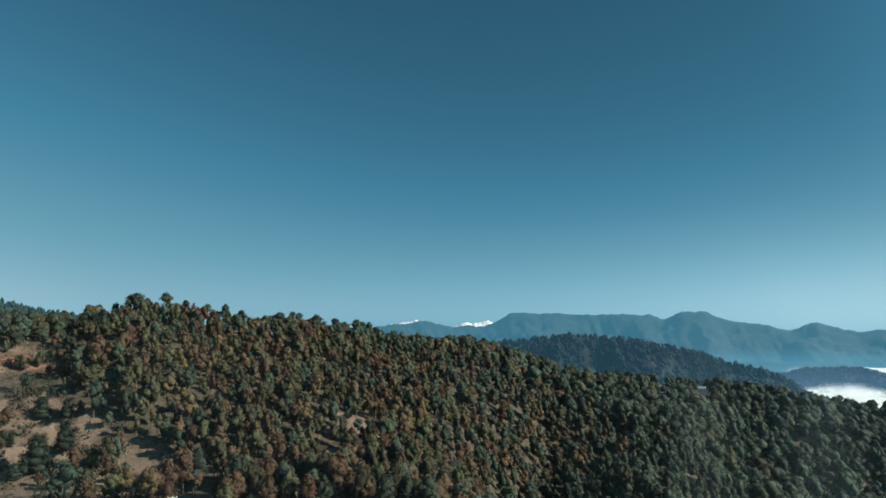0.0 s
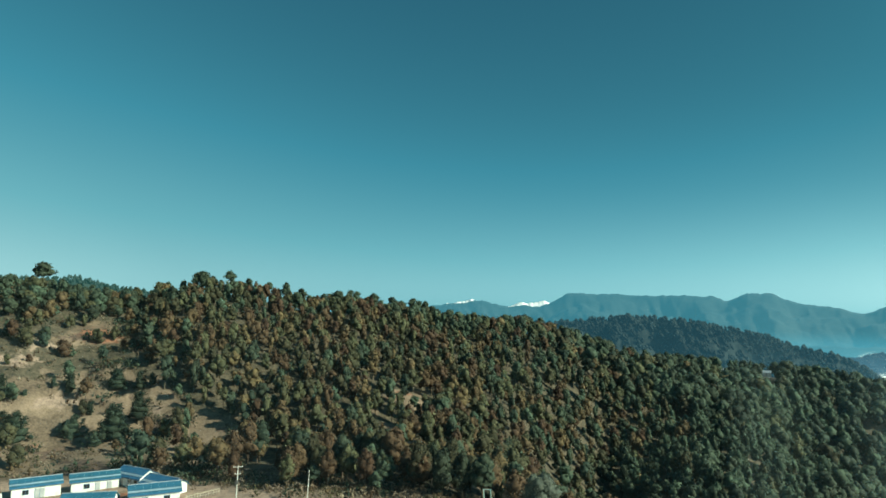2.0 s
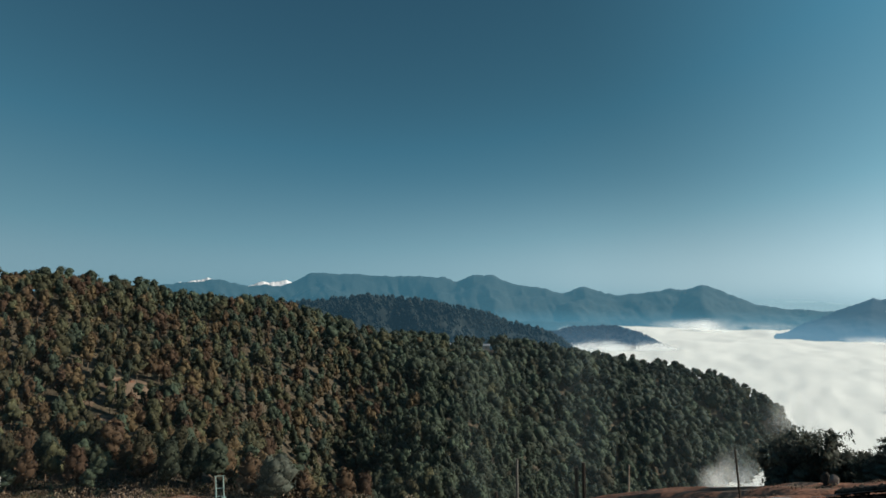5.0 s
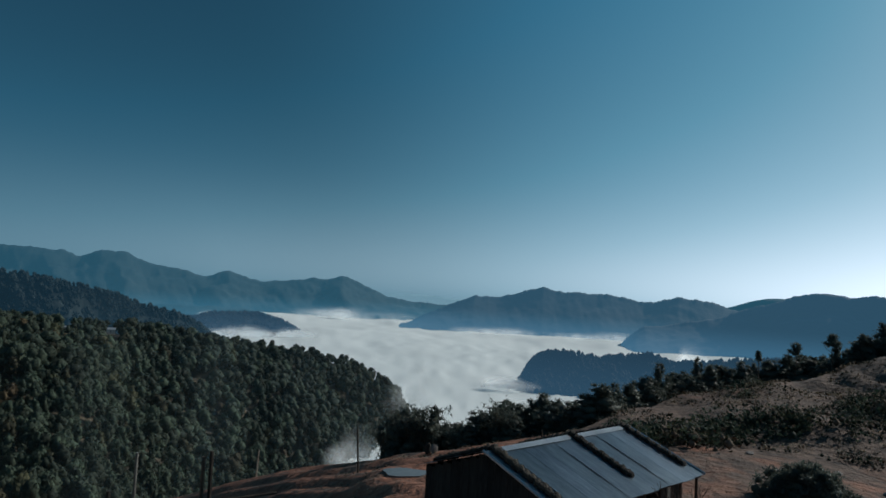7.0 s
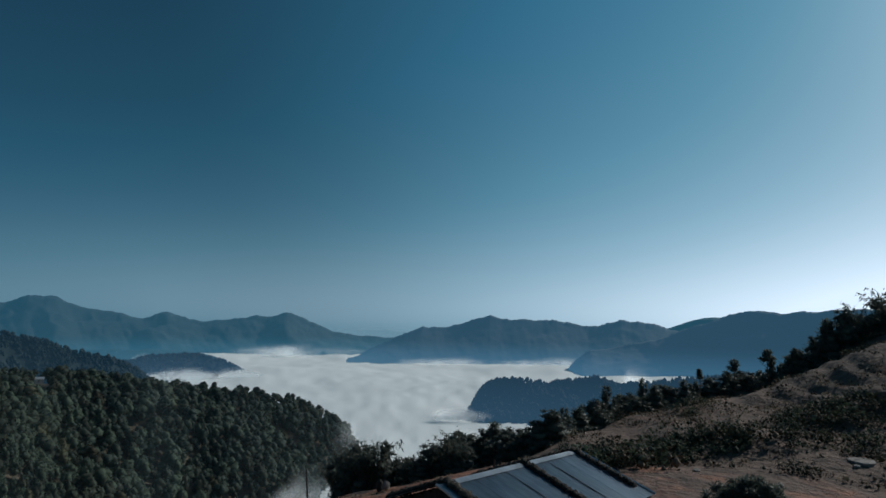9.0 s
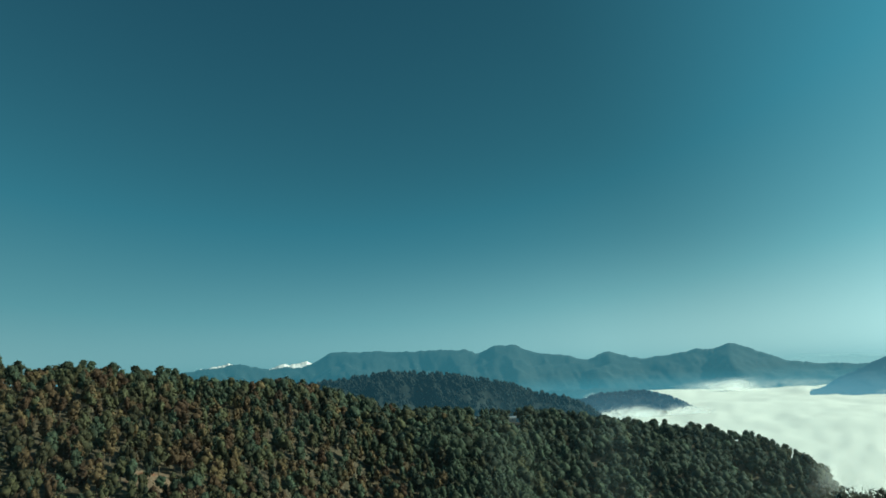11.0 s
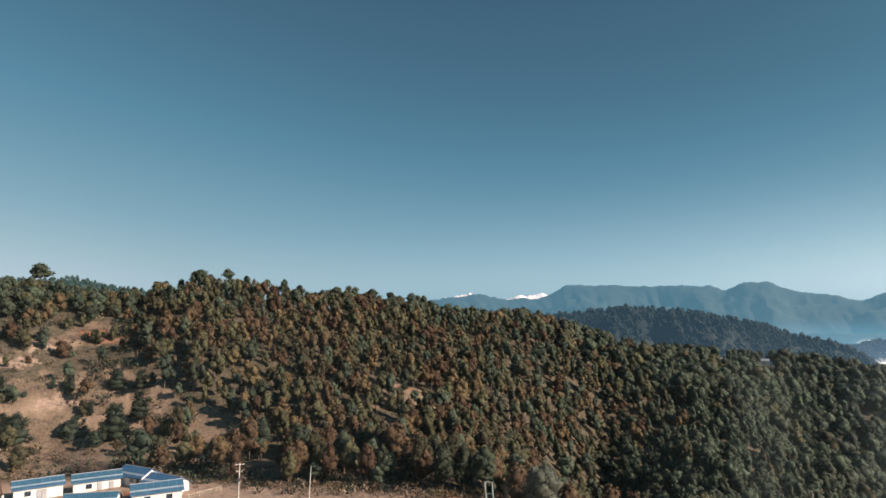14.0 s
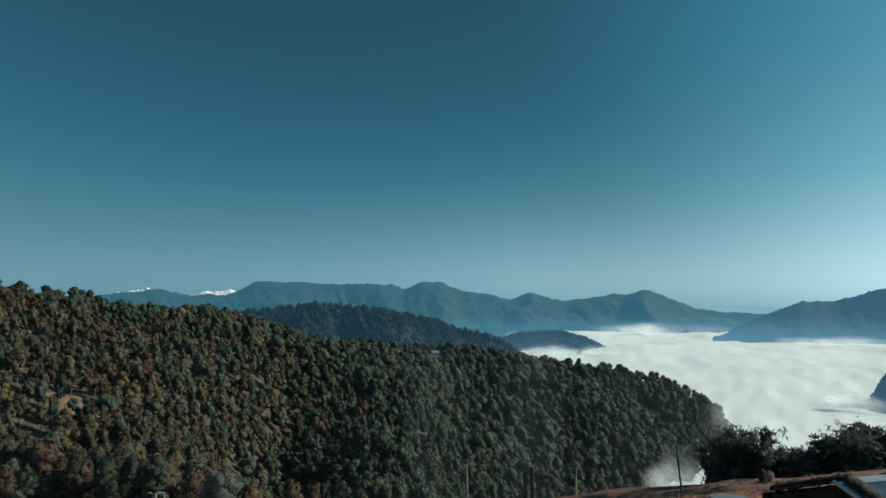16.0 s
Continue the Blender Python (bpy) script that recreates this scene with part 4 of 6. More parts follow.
def box_bm(bm, x0, x1, y0, y1, z0, z1, bevel=0.0):
    vs = [bm.verts.new((x, y, z)) for x in (x0, x1) for y in (y0, y1) for z in (z0, z1)]
    fs = [bm.faces.new([vs[i] for i in q]) for q in ((0, 1, 3, 2), (4, 6, 7, 5), (0, 4, 5, 1), (2, 3, 7, 6), (0, 2, 6, 4), (1, 5, 7, 3))]
    if bevel:
        edges = list({e for f in fs for e in f.edges})
        bmesh.ops.bevel(bm, geom=edges, offset=bevel, segments=1, affect="EDGES")
    return bm


def tube_bm(bm, p0, p1, r0, r1, sides=8):
    p0, p1 = Vector(p0), Vector(p1)
    d = (p1 - p0).normalized()
    a = d.orthogonal().normalized()
    b = d.cross(a)
    rings = []
    for p, r in ((p0, r0), (p1, r1)):
        rings.append([bm.verts.new(p + (a * math.cos(2 * math.pi * k / sides) + b * math.sin(2 * math.pi * k / sides)) * r) for k in range(sides)])
    for k in range(sides):
        bm.faces.new((rings[0][k], rings[0][(k + 1) % sides], rings[1][(k + 1) % sides], rings[1][k]))
    bm.faces.new(rings[0][::-1])
    bm.faces.new(rings[1])
    return bm


M_WHITEWALL = material("whitewashed_wall", (0.598, 0.611, 0.585), (0.806, 0.819, 0.793), 0.8, 0.85, 0.15)
M_BLUEROOF = material("blue_painted_sheet", (0.030, 0.120, 0.195), (0.052, 0.175, 0.275), 0.6, 0.3, 0.1, 0.15, metal=0.2, spec=0.5)
M_BLUEPALE = material("lit_strip_sheet", (0.48, 0.62, 0.72), (0.62, 0.74, 0.82), 0.8, 0.4, 0.1, metal=0.2, spec=0.5)
M_BLUEDARK = material("blue_sheet_edge", (0.028, 0.105, 0.205), (0.048, 0.160, 0.300), 0.8, 0.5, 0.1)
M_WINDOW = material("dark_window_pane", (0.010, 0.012, 0.015), (0.03, 0.035, 0.04), 1.0, 0.15, 0.0, spec=0.5)
M_DOOR = material("grey_painted_door", (0.30, 0.32, 0.33), (0.42, 0.44, 0.45), 1.5, 0.6, 0.1)
M_CONCRETE = material("pole_concrete", (0.468, 0.468, 0.442), (0.754, 0.741, 0.702), 2.0, 0.85, 0.2)
M_TEAL = material("weathered_teal_paint", (0.208, 0.338, 0.325), (0.390, 0.546, 0.520), 2.0, 0.6, 0.2, metal=0.2)
M_DARKWOOD = material("dark_weathered_wood", (0.023, 0.018, 0.014), (0.091, 0.068, 0.052), 2.5, 0.9, 0.5, 0.2, stretch=(1, 1, 0.25))
M_BROWNPOLE = material("rust_brown_pole", (0.06, 0.030, 0.020), (0.14, 0.075, 0.05), 2.0, 0.85, 0.3)
M_TIN = material("galvanised_roof_sheet", (0.140, 0.190, 0.240), (0.270, 0.340, 0.410), 0.5, 0.36, 0.08, 0.12, metal=0.6, spec=0.5, stretch=(1, 0.3, 0.3))
M_TINCAP = material("bright_ridge_cap", (0.55, 0.57, 0.60), (0.75, 0.77, 0.80), 0.8, 0.35, 0.1, metal=0.6, spec=0.5)
M_PLANK = material("tarred_plank_wall", (0.016, 0.014, 0.014), (0.058, 0.052, 0.047), 1.5, 0.9, 0.4, 0.25, stretch=(1, 1, 0.2))
M_TURF = material("mossy_ballast", (0.022, 0.020, 0.017), (0.080, 0.066, 0.054), 3.0, 0.95, 0.8, 0.3)
M_STONE = material("pale_field_stone", (0.126, 0.112, 0.098), (0.280, 0.252, 0.231), 2.0, 0.9, 0.5, 0.2)
M_WATER = material("still_pond_water", (0.15, 0.15, 0.14), (0.22, 0.21, 0.20), 0.5, 0.12, 0.0, spec=0.5)
M_METAL = material("dull_fittings", (0.10, 0.10, 0.10), (0.22, 0.22, 0.22), 3.0, 0.5, 0.1, metal=0.6)
M_WOODGREY = material("grey_post_wood", (0.095, 0.088, 0.074), (0.230, 0.209, 0.182), 3.0, 0.9, 0.4, 0.2)
M_WOODPALE = material("bleached_post_wood", (0.297, 0.257, 0.203), (0.567, 0.499, 0.405), 3.0, 0.9, 0.4, 0.2)


# ---------------------------------------------------------------- school with blue roofs
def school_block(start, length, depth, heading, label, wall_h=2.95, rise=1.05, doors=(0.5,), windows=(0.25,), roof_tone=M_BLUEROOF, back=False):
    """A one-storey block. start: the near left corner; heading: the direction of its long side, in degrees from +x. It stretches back from that side."""
    root = new("school_block")
    root.matrix_world = pose(start[0], start[1], float(ground_at(start[0], start[1])) - 0.15, 0, 0, heading)
    tagged(root, label, "building", "school buildings")
    bm = bmesh.new()                                        # walls with gables
    prof = [(0, 0), (depth, 0), (depth, wall_h), (depth / 2, wall_h + rise), (0, wall_h)]
    a = [bm.verts.new((0, y, z)) for y, z in prof]
    b = [bm.verts.new((length, y, z)) for y, z in prof]
    bm.faces.new(a)
    bm.faces.new(b[::-1])
    for k in range(5):
        bm.faces.new((a[k], b[k], b[(k + 1) % 5], a[(k + 1) % 5]))
    part("wall", bm, M_WHITEWALL, root)
    for side, (ya, yb) in enumerate(((-0.45, depth / 2), (depth + 0.45, depth / 2))):
        slope = rise / (depth / 2)
        za = wall_h - 0.45 * slope + 0.06
        zb = wall_h + rise + 0.06
        panels = max(4, round(length / 1.4))
        w = (length + 0.9) / panels
        bm = bmesh.new()
        for k in range(panels):
            x0, x1 = -0.45 + k * w + 0.015, -0.45 + (k + 1) * w - 0.015
            lift = 0.012 * (k % 2)
            top = [bm.verts.new((x, y, z + 0.05 + lift)) for x, y, z in ((x0, ya, za), (x1, ya, za), (x1, yb, zb), (x0, yb, zb))]
            low = [bm.verts.new((x, y, z + lift)) for x, y, z in ((x0, ya, za), (x1, ya, za), (x1, yb, zb), (x0, yb, zb))]
            bm.faces.new(top if side == 0 else top[::-1])
            bm.faces.new(low[::-1] if side == 0 else low)
            for i in range(4):
                bm.faces.new((low[i], low[(i + 1) % 4], top[(i + 1) % 4], top[i]))
            rx = x1
            box_bm(bm, rx - 0.03, rx + 0.03, min(ya, ya), ya + 0.02, za + 0.02, za + 0.12)
        bmesh.ops.recalc_face_normals(bm, faces=bm.faces)
        part("roof_slope", bm, roof_tone, root, "blue sheet roof slope")
        bm = bmesh.new()                                    # a raised strip across the slope, its pale colour painting the lit lower edge
        y0, y1, z0, z1 = (ya * 0.80 + yb * 0.20), (ya * 0.62 + yb * 0.38), (za * 0.80 + zb * 0.20), (za * 0.62 + zb * 0.38)
        q = [bm.verts.new(c) for c in ((-0.45, y0, z0 + 0.10), (length + 0.45, y0, z0 + 0.10), (length + 0.45, y1, z1 + 0.10), (-0.45, y1, z1 + 0.10))]
        bm.faces.new(q if side == 0 else q[::-1])
        bmesh.ops.solidify(bm, geom=list(bm.faces), thickness=0.03)
        part("roof_lit_strip", bm, M_BLUEPALE, root, "strip painted pale as the lit slope edge")
        bm = box_bm(bmesh.new(), -0.45, length + 0.45, ya - 0.04, ya + 0.04, za - 0.22, za + 0.02)
        part("fascia", bm, M_BLUEDARK, root, "dark blue fascia board")
    bm = tube_bm(bmesh.new(), (-0.45, depth / 2, wall_h + rise + 0.12), (length + 0.45, depth / 2, wall_h + rise + 0.12), 0.11, 0.11, 6)
    part("ridge_cap", bm, M_TINCAP, root, "pale ridge cap")
    for f in doors:
        x = f * length
        d = part("door", box_bm(bmesh.new(), x - 0.45, x + 0.45, -0.05, 0.02, 0.1, 2.1), M_DOOR, root, "grey door")
        part("door_frame", box_bm(bmesh.new(), x - 0.53, x - 0.46, -0.07, 0.02, 0.1, 2.18), M_BLUEDARK, d)
    for f in windows:
        x = f * length
        w = part("window", box_bm(bmesh.new(), x - 0.62, x + 0.62, -0.06, 0.02, 1.0, 2.05), M_BLUEDARK, root, "dark window")
        part("pane", box_bm(bmesh.new(), x - 0.55, x - 0.03, -0.075, -0.058, 1.07, 1.98), M_WINDOW, w)
        part("pane", box_bm(bmesh.new(), x + 0.03, x + 0.55, -0.075, -0.058, 1.07, 1.98), M_WINDOW, w)
    return root


school_block((-105.0, 136.1), 9.3, 4.6, 40.0, "long whitewashed school block with blue sheet roof", doors=(0.52, 0.62), windows=(0.28,))
school_block((-95.8, 142.6), 9.6, 4.6, 36.0, "whitewashed school block with blue roof beside the yard", doors=(0.55, 0.8), windows=(0.32,))
school_block((-88.8, 128.9), 9.7, 4.2, 16.0, "low whitewashed block with shining blue roof", wall_h=2.3, rise=1.3, doors=(0.8,), windows=(0.3, 0.55))
school_block((-90.5, 150.6), 9.0, 5.0, -24.0, "dark blue roofed block behind the yard", wall_h=2.5, rise=1.4, doors=(0.3,), windows=(0.6, 0.85), roof_tone=M_BLUEDARK)
school_block((-81.8, 146.7), 9.4, 5.0, -24.0, "lower dark blue roofed block at the yard's end", wall_h=2.1, rise=1.35, doors=(0.6,), windows=(0.2, 0.4), roof_tone=M_BLUEDARK)
school_block((-77.3, 134.6), 9.8, 6.0, 32.0, "white gabled block with blue roof and two dark windows", wall_h=2.9, rise=1.2, doors=(), windows=(0.30, 0.74))

# picket fence by the school
fence = new("picket_fence")
f0, f1 = Vector((-68.0, 140.8)), Vector((-63.6, 147.6))
tagged(fence, "pale wooden picket fence beside the school", "fence")
for k in range(13):
    p = f0.lerp(f1, k / 12)
    z = float(ground_at(p.x, p.y))
    bm = box_bm(bmesh.new(), p.x - 0.07, p.x + 0.07, p.y - 0.05, p.y + 0.05, z - 0.2, z + 1.25 + 0.1 * (k % 2), 0.015)
    part("picket", bm, M_WOODPALE, fence)
for h in (0.45, 1.0):
    a, b = f0.to_3d(), f1.to_3d()
    a.z, b.z = float(ground_at(a.x, a.y)) + h, float(ground_at(b.x, b.y)) + h
    part("rail", tube_bm(bmesh.new(), a, b, 0.06, 0.06, 4), M_WOODPALE, fence)


# ---------------------------------------------------------------- poles
def utility_pole(az, r, top_el, lean_az, label, mat, arms=1, box=False, radius=0.16, base_mat=None):
    root = new("utility_pole")
    p = ground_spot(az, r)
    root.location = p
    tagged(root, label, "pole")
    top = spot(az + lean_az, r, r * math.tan(radians(top_el))) - p
    low = top * 0.22
    part("shaft", tube_bm(bmesh.new(), (0, 0, -0.4), top, radius, radius * 0.6, 8), mat, root)
    if base_mat:
        part("butt", tube_bm(bmesh.new(), (0, 0, -0.4), low, radius * 1.25, radius * 1.2, 8), base_mat, root, "white painted butt")
    side = Vector((math.cos(radians(az)), -math.sin(radians(az)), 0))
    for k in range(arms):
        c = top * (0.97 - 0.16 * k)
        w = 0.95 - 0.3 * k
        arm = part("crossarm", tube_bm(bmesh.new(), c - side * w, c + side * w, 0.07, 0.07, 4), mat, root)
        for s in (-0.85, 0.0, 0.85):
            q = c + side * (w * s)
            part("insulator", tube_bm(bmesh.new(), q + Vector((0, 0, 0.05)), q + Vector((0, 0, 0.28)), 0.07, 0.04, 6), M_CONCRETE, arm)
    if box:
        c = top * 0.62
        part("switch_box", box_bm(bmesh.new(), c.x - 0.3, c.x + 0.3, c.y - 0.42, c.y - 0.1, c.z - 0.4, c.z + 0.4, 0.03), M_METAL, root)
    return root


utility_pole(-40.9, 188, -9.0, 0.3, "white concrete pole with a crossarm on the field", M_CONCRETE, 1)
utility_pole(-38.15, 168, -9.34, -0.75, "leaning dark pole with a white painted butt", M_BROWNPOLE, 1, base_mat=M_CONCRETE, radius=0.2)
utility_pole(-22.0, 147, -12.03, 0.1, "pale concrete power pole with crossarms and box", M_CONCRETE, 2, True)
utility_pole(-16.3, 146, -12.64, 0.15, "slim white pole at the field edge", M_CONCRETE, 0, radius=0.11)

frame_ = new("twin_pole_frame")
p = ground_spot(-0.9, 134)
frame_.location = p
tagged(frame_, "pale teal twin-pole frame with crossbars and a box", "pole")
lx = Vector((0.75, -0.05, 0))
for s in (-1, 1):
    part("post", tube_bm(bmesh.new(), lx * s + Vector((0, 0, -0.4)), lx * s * 0.9 + Vector((-0.35, 0, 6.0)), 0.15, 0.12, 8), M_TEAL, frame_)
for h in (6.0, 3.7, 2.2):
    o = Vector((-0.35 * h / 6, 0, h))
    part("crossbar", tube_bm(bmesh.new(), o - lx * 1.25, o + lx * 1.25, 0.09, 0.09, 4), M_TEAL, frame_)
part("transformer_box", box_bm(bmesh.new(), 0.1, 0.95, -0.5, 0.3, 0.9, 2.0, 0.05), M_TEAL, frame_)

# thin stakes along the far rim of the field
for k, az in enumerate(np.linspace(-49.5, -41.5, 8)):
    st = new("fence_stake")
    q = ground_spot(az, float(curve(EDGE_R, az)) - 4)
    st.location = q
    tagged(st, "short pale wooden fence stake", "stake", "stakes along the field rim")
    part("stake", tube_bm(bmesh.new(), (0, 0, -0.2), (0.05 * (k % 3 - 1), 0, 1.3 + 0.12 * (k % 3)), 0.07, 0.05, 5), M_WOODPALE, st)

# poles on the shoulder
def stick(kind, az, r, top_el, lean, radius, label, mat, taper=0.6):
    root = new(kind)
    q = ground_spot(az, r)
    root.location = q
    tagged(root, label, "post")
    top = spot(az + lean, r, r * math.tan(radians(top_el))) - q
    part("shaft", tube_bm(bmesh.new(), (0, 0, -0.4), top, radius, radius * taper, 7), mat, root)
    return root


slim = stick("slim_pole", 41.7, 50, -11.62, -0.3, 0.075, "slim dark pole standing on the red slope", M_DARKWOOD, 0.8)
stick("bent_stake", 33.2, 84, -13.49, 0.1, 0.11, "bare grey stake on the red shoulder", M_WOODPALE)
stick("short_post", 57.3, 50, -10.95, 0.0, 0.09, "short dark post behind the tin roof", M_DARKWOOD)
tall = stick("wooden_post", 24.1, 22, -13.44, -0.1, 0.065, "tall grey weathered wooden post", M_WOODGREY, 0.7)
stick("wooden_post", 22.2, 22, -16.08, 0.0, 0.065, "short dark weathered wooden post", M_DARKWOOD, 0.9)
pair = new("paired_post")
q = ground_spot(29.5, 22)
pair.location = q
tagged(pair, "pair of dark wooden posts bound at the foot", "post")
for off, el in ((-0.14, -13.9), (0.14, -13.5)):
    t = spot(29.3, 22, 22 * math.tan(radians(el))) - q
    s = Vector((math.cos(radians(29.3)), -math.sin(radians(29.3)), 0)) * off
    part("post", tube_bm(bmesh.new(), s + Vector((0, 0, -0.4)), t + s * 0.8, 0.085, 0.06, 7), M_DARKWOOD, pair)
part("brace", box_bm(bmesh.new(), -0.42, 0.42, -0.2, 0.2, 0, t.z - 1.75, 0.04), M_DARKWOOD, pair)
rail_z = 22 * math.tan(radians(-17.35))
rail = new("fence_rail")
tagged(rail, "dark wooden rail between the posts", "rail")
a, b = spot(20.5, 22, rail_z), spot(29.4, 22, rail_z)
part("bar", tube_bm(bmesh.new(), a, b, 0.09, 0.08, 6), M_DARKWOOD, rail)
b2 = spot(35.0, 22.5, rail_z + 0.1)
part("bar", tube_bm(bmesh.new(), b, b2, 0.06, 0.05, 6), M_DARKWOOD, rail)


# ---------------------------------------------------------------- tin-roofed shed
def tin_shed():
    root = new("tin_shed")
    head = -5.3
    gz = float(ground_at(24.0, 12.5)) - 0.05
    root.matrix_world = pose(19.2, 14.8, 0, 0, 0, head)
    tagged(root, "dark plank shed with a worn tin gable roof", "shed")
    L, half, ridge_z, eave_z = 9.75, 3.75, -5.6, -6.95
    run = ridge_z - eave_z
    # plank walls
    n = 0
    gable_x = (0.35, L - 1.6)
    for gx in gable_x:
        w = 2 * (half - 0.35) / 14
        for k in range(14):
            y0 = -(half - 0.35) + k * w
            yc = max(abs(y0), abs(y0 + w))
            top = ridge_z - run * yc / half - 0.06
            bm = box_bm(bmesh.new(), gx - 0.03 - 0.012 * (k % 2), gx + 0.03, y0 + 0.006, y0 + w - 0.006, gz - 0.3, top)
            part("wall_plank", bm, M_PLANK, root)
    for wy in (-(half - 0.35), half - 0.35):
        w = (gable_x[1] - gable_x[0]) / 20
        top = ridge_z - run * (half - 0.35) / half - 0.06
        for k in range(20):
            if wy < 0 and k in (13, 14, 15):
                continue
            x0 = gable_x[0] + 0.04 + k * w
            bm = box_bm(bmesh.new(), x0 + 0.006, x0 + w - 0.006, wy - 0.03 - 0.012 * (k % 2), wy + 0.03, gz - 0.3, top)
            part("wall_plank", bm, M_PLANK, root)
    # roof sheets: each a corrugated panel
    panels = 10
    w = L / panels
    for side in (-1, 1):
        for k in range(panels):
            bm = bmesh.new()
            x0, x1 = k * w - 0.02, (k + 1) * w + 0.02
            rows = []
            waves = 24
            sag = 0.02 * math.sin(k * 2.1 + side)
            for i in range(waves + 1):
                x = x0 + (x1 - x0) * i / waves
                dz = (0.007 if i % 24 == 0 else 0.0012 * (i % 2)) + 0.003 * (k % 2)
                rows.append([bm.verts.new((x, side * half * s, ridge_z - run * s + dz + sag * math.sin(s * 3.1))) for s in (0.0, 0.33, 0.66, 1.0 + 0.006 * (k % 3))])
            for i in range(waves):
                for j in range(3):
                    f = (rows[i][j], rows[i + 1][j], rows[i + 1][j + 1], rows[i][j + 1])
                    bm.faces.new(f[::-1] if side > 0 else f)
            bmesh.ops.solidify(bm, geom=list(bm.faces), thickness=0.008)
            part("roof_sheet", bm, M_TIN, root)
    bm = bmesh.new()                                          # folded ridge cap
    v = [[bm.verts.new((x, y, z)) for y, z in ((-0.26, ridge_z - 0.05), (0, ridge_z + 0.06), (0.26, ridge_z - 0.05))] for x in (0.95, 5.1, 5.75, L - 0.6)]
    for i in (0, 2):
        for j in range(2):
            bm.faces.new((v[i][j], v[i + 1][j], v[i + 1][j + 1], v[i][j + 1]))
    bmesh.ops.solidify(bm, geom=list(bm.faces), thickness=0.02)
    part("ridge_cap", bm, M_TINCAP, root, "bright folded ridge cap")
    for gx in (0.0, L):                                       # edge trims down the gables
        bm = bmesh.new()
        tube_bm(bm, (gx, 0, ridge_z + 0.02), (gx, -half, eave_z + 0.02), 0.055, 0.055, 5)
        part("gable_trim", bm, M_TINCAP, root, "pale gable trim")
    # ballast rows lying down the slope
    g = random.Random(5)
    for bx, reach in ((0.55, 0.86), (5.4, 0.80), (L - 0.4, 0.84)):
        for side in (-1, 1):
            bm = bmesh.new()                                  # a lumpy roll of turf and stones
            rings = []
            for k in range(60):
                s = -0.02 + reach * k / 59
                fat = (0.16 + 0.04 * math.sin(k * 1.3) + g.uniform(-0.03, 0.03)) * (0.5 if k in (0, 59) else 1)
                c = Vector((bx + 0.04 * math.sin(k * 0.7 + bx), side * half * s, ridge_z - run * s + 0.08))
                rings.append([bm.verts.new(c + Vector((math.cos(q * math.pi / 4) * fat * g.uniform(0.85, 1.15), 0, math.sin(q * math.pi / 4) * fat * 0.75 * g.uniform(0.8, 1.2)))) for q in range(8)])
            for k in range(59):
                for q in range(8):
                    bm.faces.new((rings[k][q], rings[k][(q + 1) % 8], rings[k + 1][(q + 1) % 8], rings[k + 1][q]))
            bm.faces.new(rings[0])
            bm.faces.new(rings[-1][::-1])
            bmesh.ops.recalc_face_normals(bm, faces=bm.faces)
            part("turf_ballast", bm, M_TURF, root, "dark mossy turf ballast")
    for px in (L - 0.35, L - 1.75, 5.2):
        part("post", tube_bm(bmesh.new(), (px, -half + 0.2, gz - 0.3), (px, -half + 0.2, eave_z + 0.03), 0.07, 0.06, 7), M_DARKWOOD, root)
    part("post", tube_bm(bmesh.new(), (L - 0.35, half - 0.2, gz - 0.3), (L - 0.35, half - 0.2, eave_z + 0.03), 0.07, 0.06, 7), M_DARKWOOD, root)
    part("door_jamb", box_bm(bmesh.new(), 7.15, 7.35, -half + 0.28, -half + 0.4, gz, eave_z), M_WOODPALE, root, "pale door jamb")
    part("eave_beam", box_bm(bmesh.new(), 0.1, L - 0.1, -half + 0.12, -half + 0.26, eave_z - 0.12, eave_z + 0.0), M_DARKWOOD, root)
    return root


tin_shed()

# pond, boulder
def pond():
    c = Vector(POND)
    bm = bmesh.new()
    ring = []
    for k in range(28):
        g = 2 * math.pi * k / 28
        rr = 1 + 0.09 * math.sin(3 * g + 1) + 0.06 * math.sin(5 * g)
        ring.append(bm.verts.new((math.cos(g) * 1.45 * rr, math.sin(g) * 0.95 * rr, 0)))
    top = bm.faces.new(ring)
    r = bmesh.ops.extrude_face_region(bm, geom=[top])
    for v in r["geom"]:
        if isinstance(v, bmesh.types.BMVert):
            v.co.z -= 0.8
    bmesh.ops.recalc_face_normals(bm, faces=bm.faces)
    me = bpy.data.meshes.new("pond")
    bm.to_mesh(me)
    bm.free()
    me.materials.append(M_WATER)
    ob = new("pond", me)
    ob.matrix_world = pose(c.x, c.y, c.z - 0.02, 0, 0, -46)
    tagged(ob, "small still pond mirroring the pale sky", "pond", kind="structure")


pond()


def boulder(az, el, size, label, mat, seed):
    g = random.Random(seed)
    bm = bmesh.new()
    bmesh.ops.create_icosphere(bm, subdivisions=2, radius=1.0)
    for v in bm.verts:
        n = noise.noise(v.co * 1.3 + Vector((seed, 0, 0)))
        v.co = Vector((v.co.x * size[0], v.co.y * size[1], v.co.z * size[2])) * (1 + 0.35 * n)
    me = bpy.data.meshes.new("boulder")
    bm.to_mesh(me)
    bm.free()
    me.materials.append(mat)
    ob = new("boulder", me)
    c = ground_hit(az, el)
    ob.location = c + Vector((0, 0, size[2] * 0.5))
    tagged(ob, label, "rock")


boulder(47.6, -13.5, (0.30, 0.30, 0.55), "dark upright rock on the red slope", M_TURF, 3)
boulder(48.1, -13.5, (0.34, 0.30, 0.40), "pale rock on the red slope", M_STONE, 4)
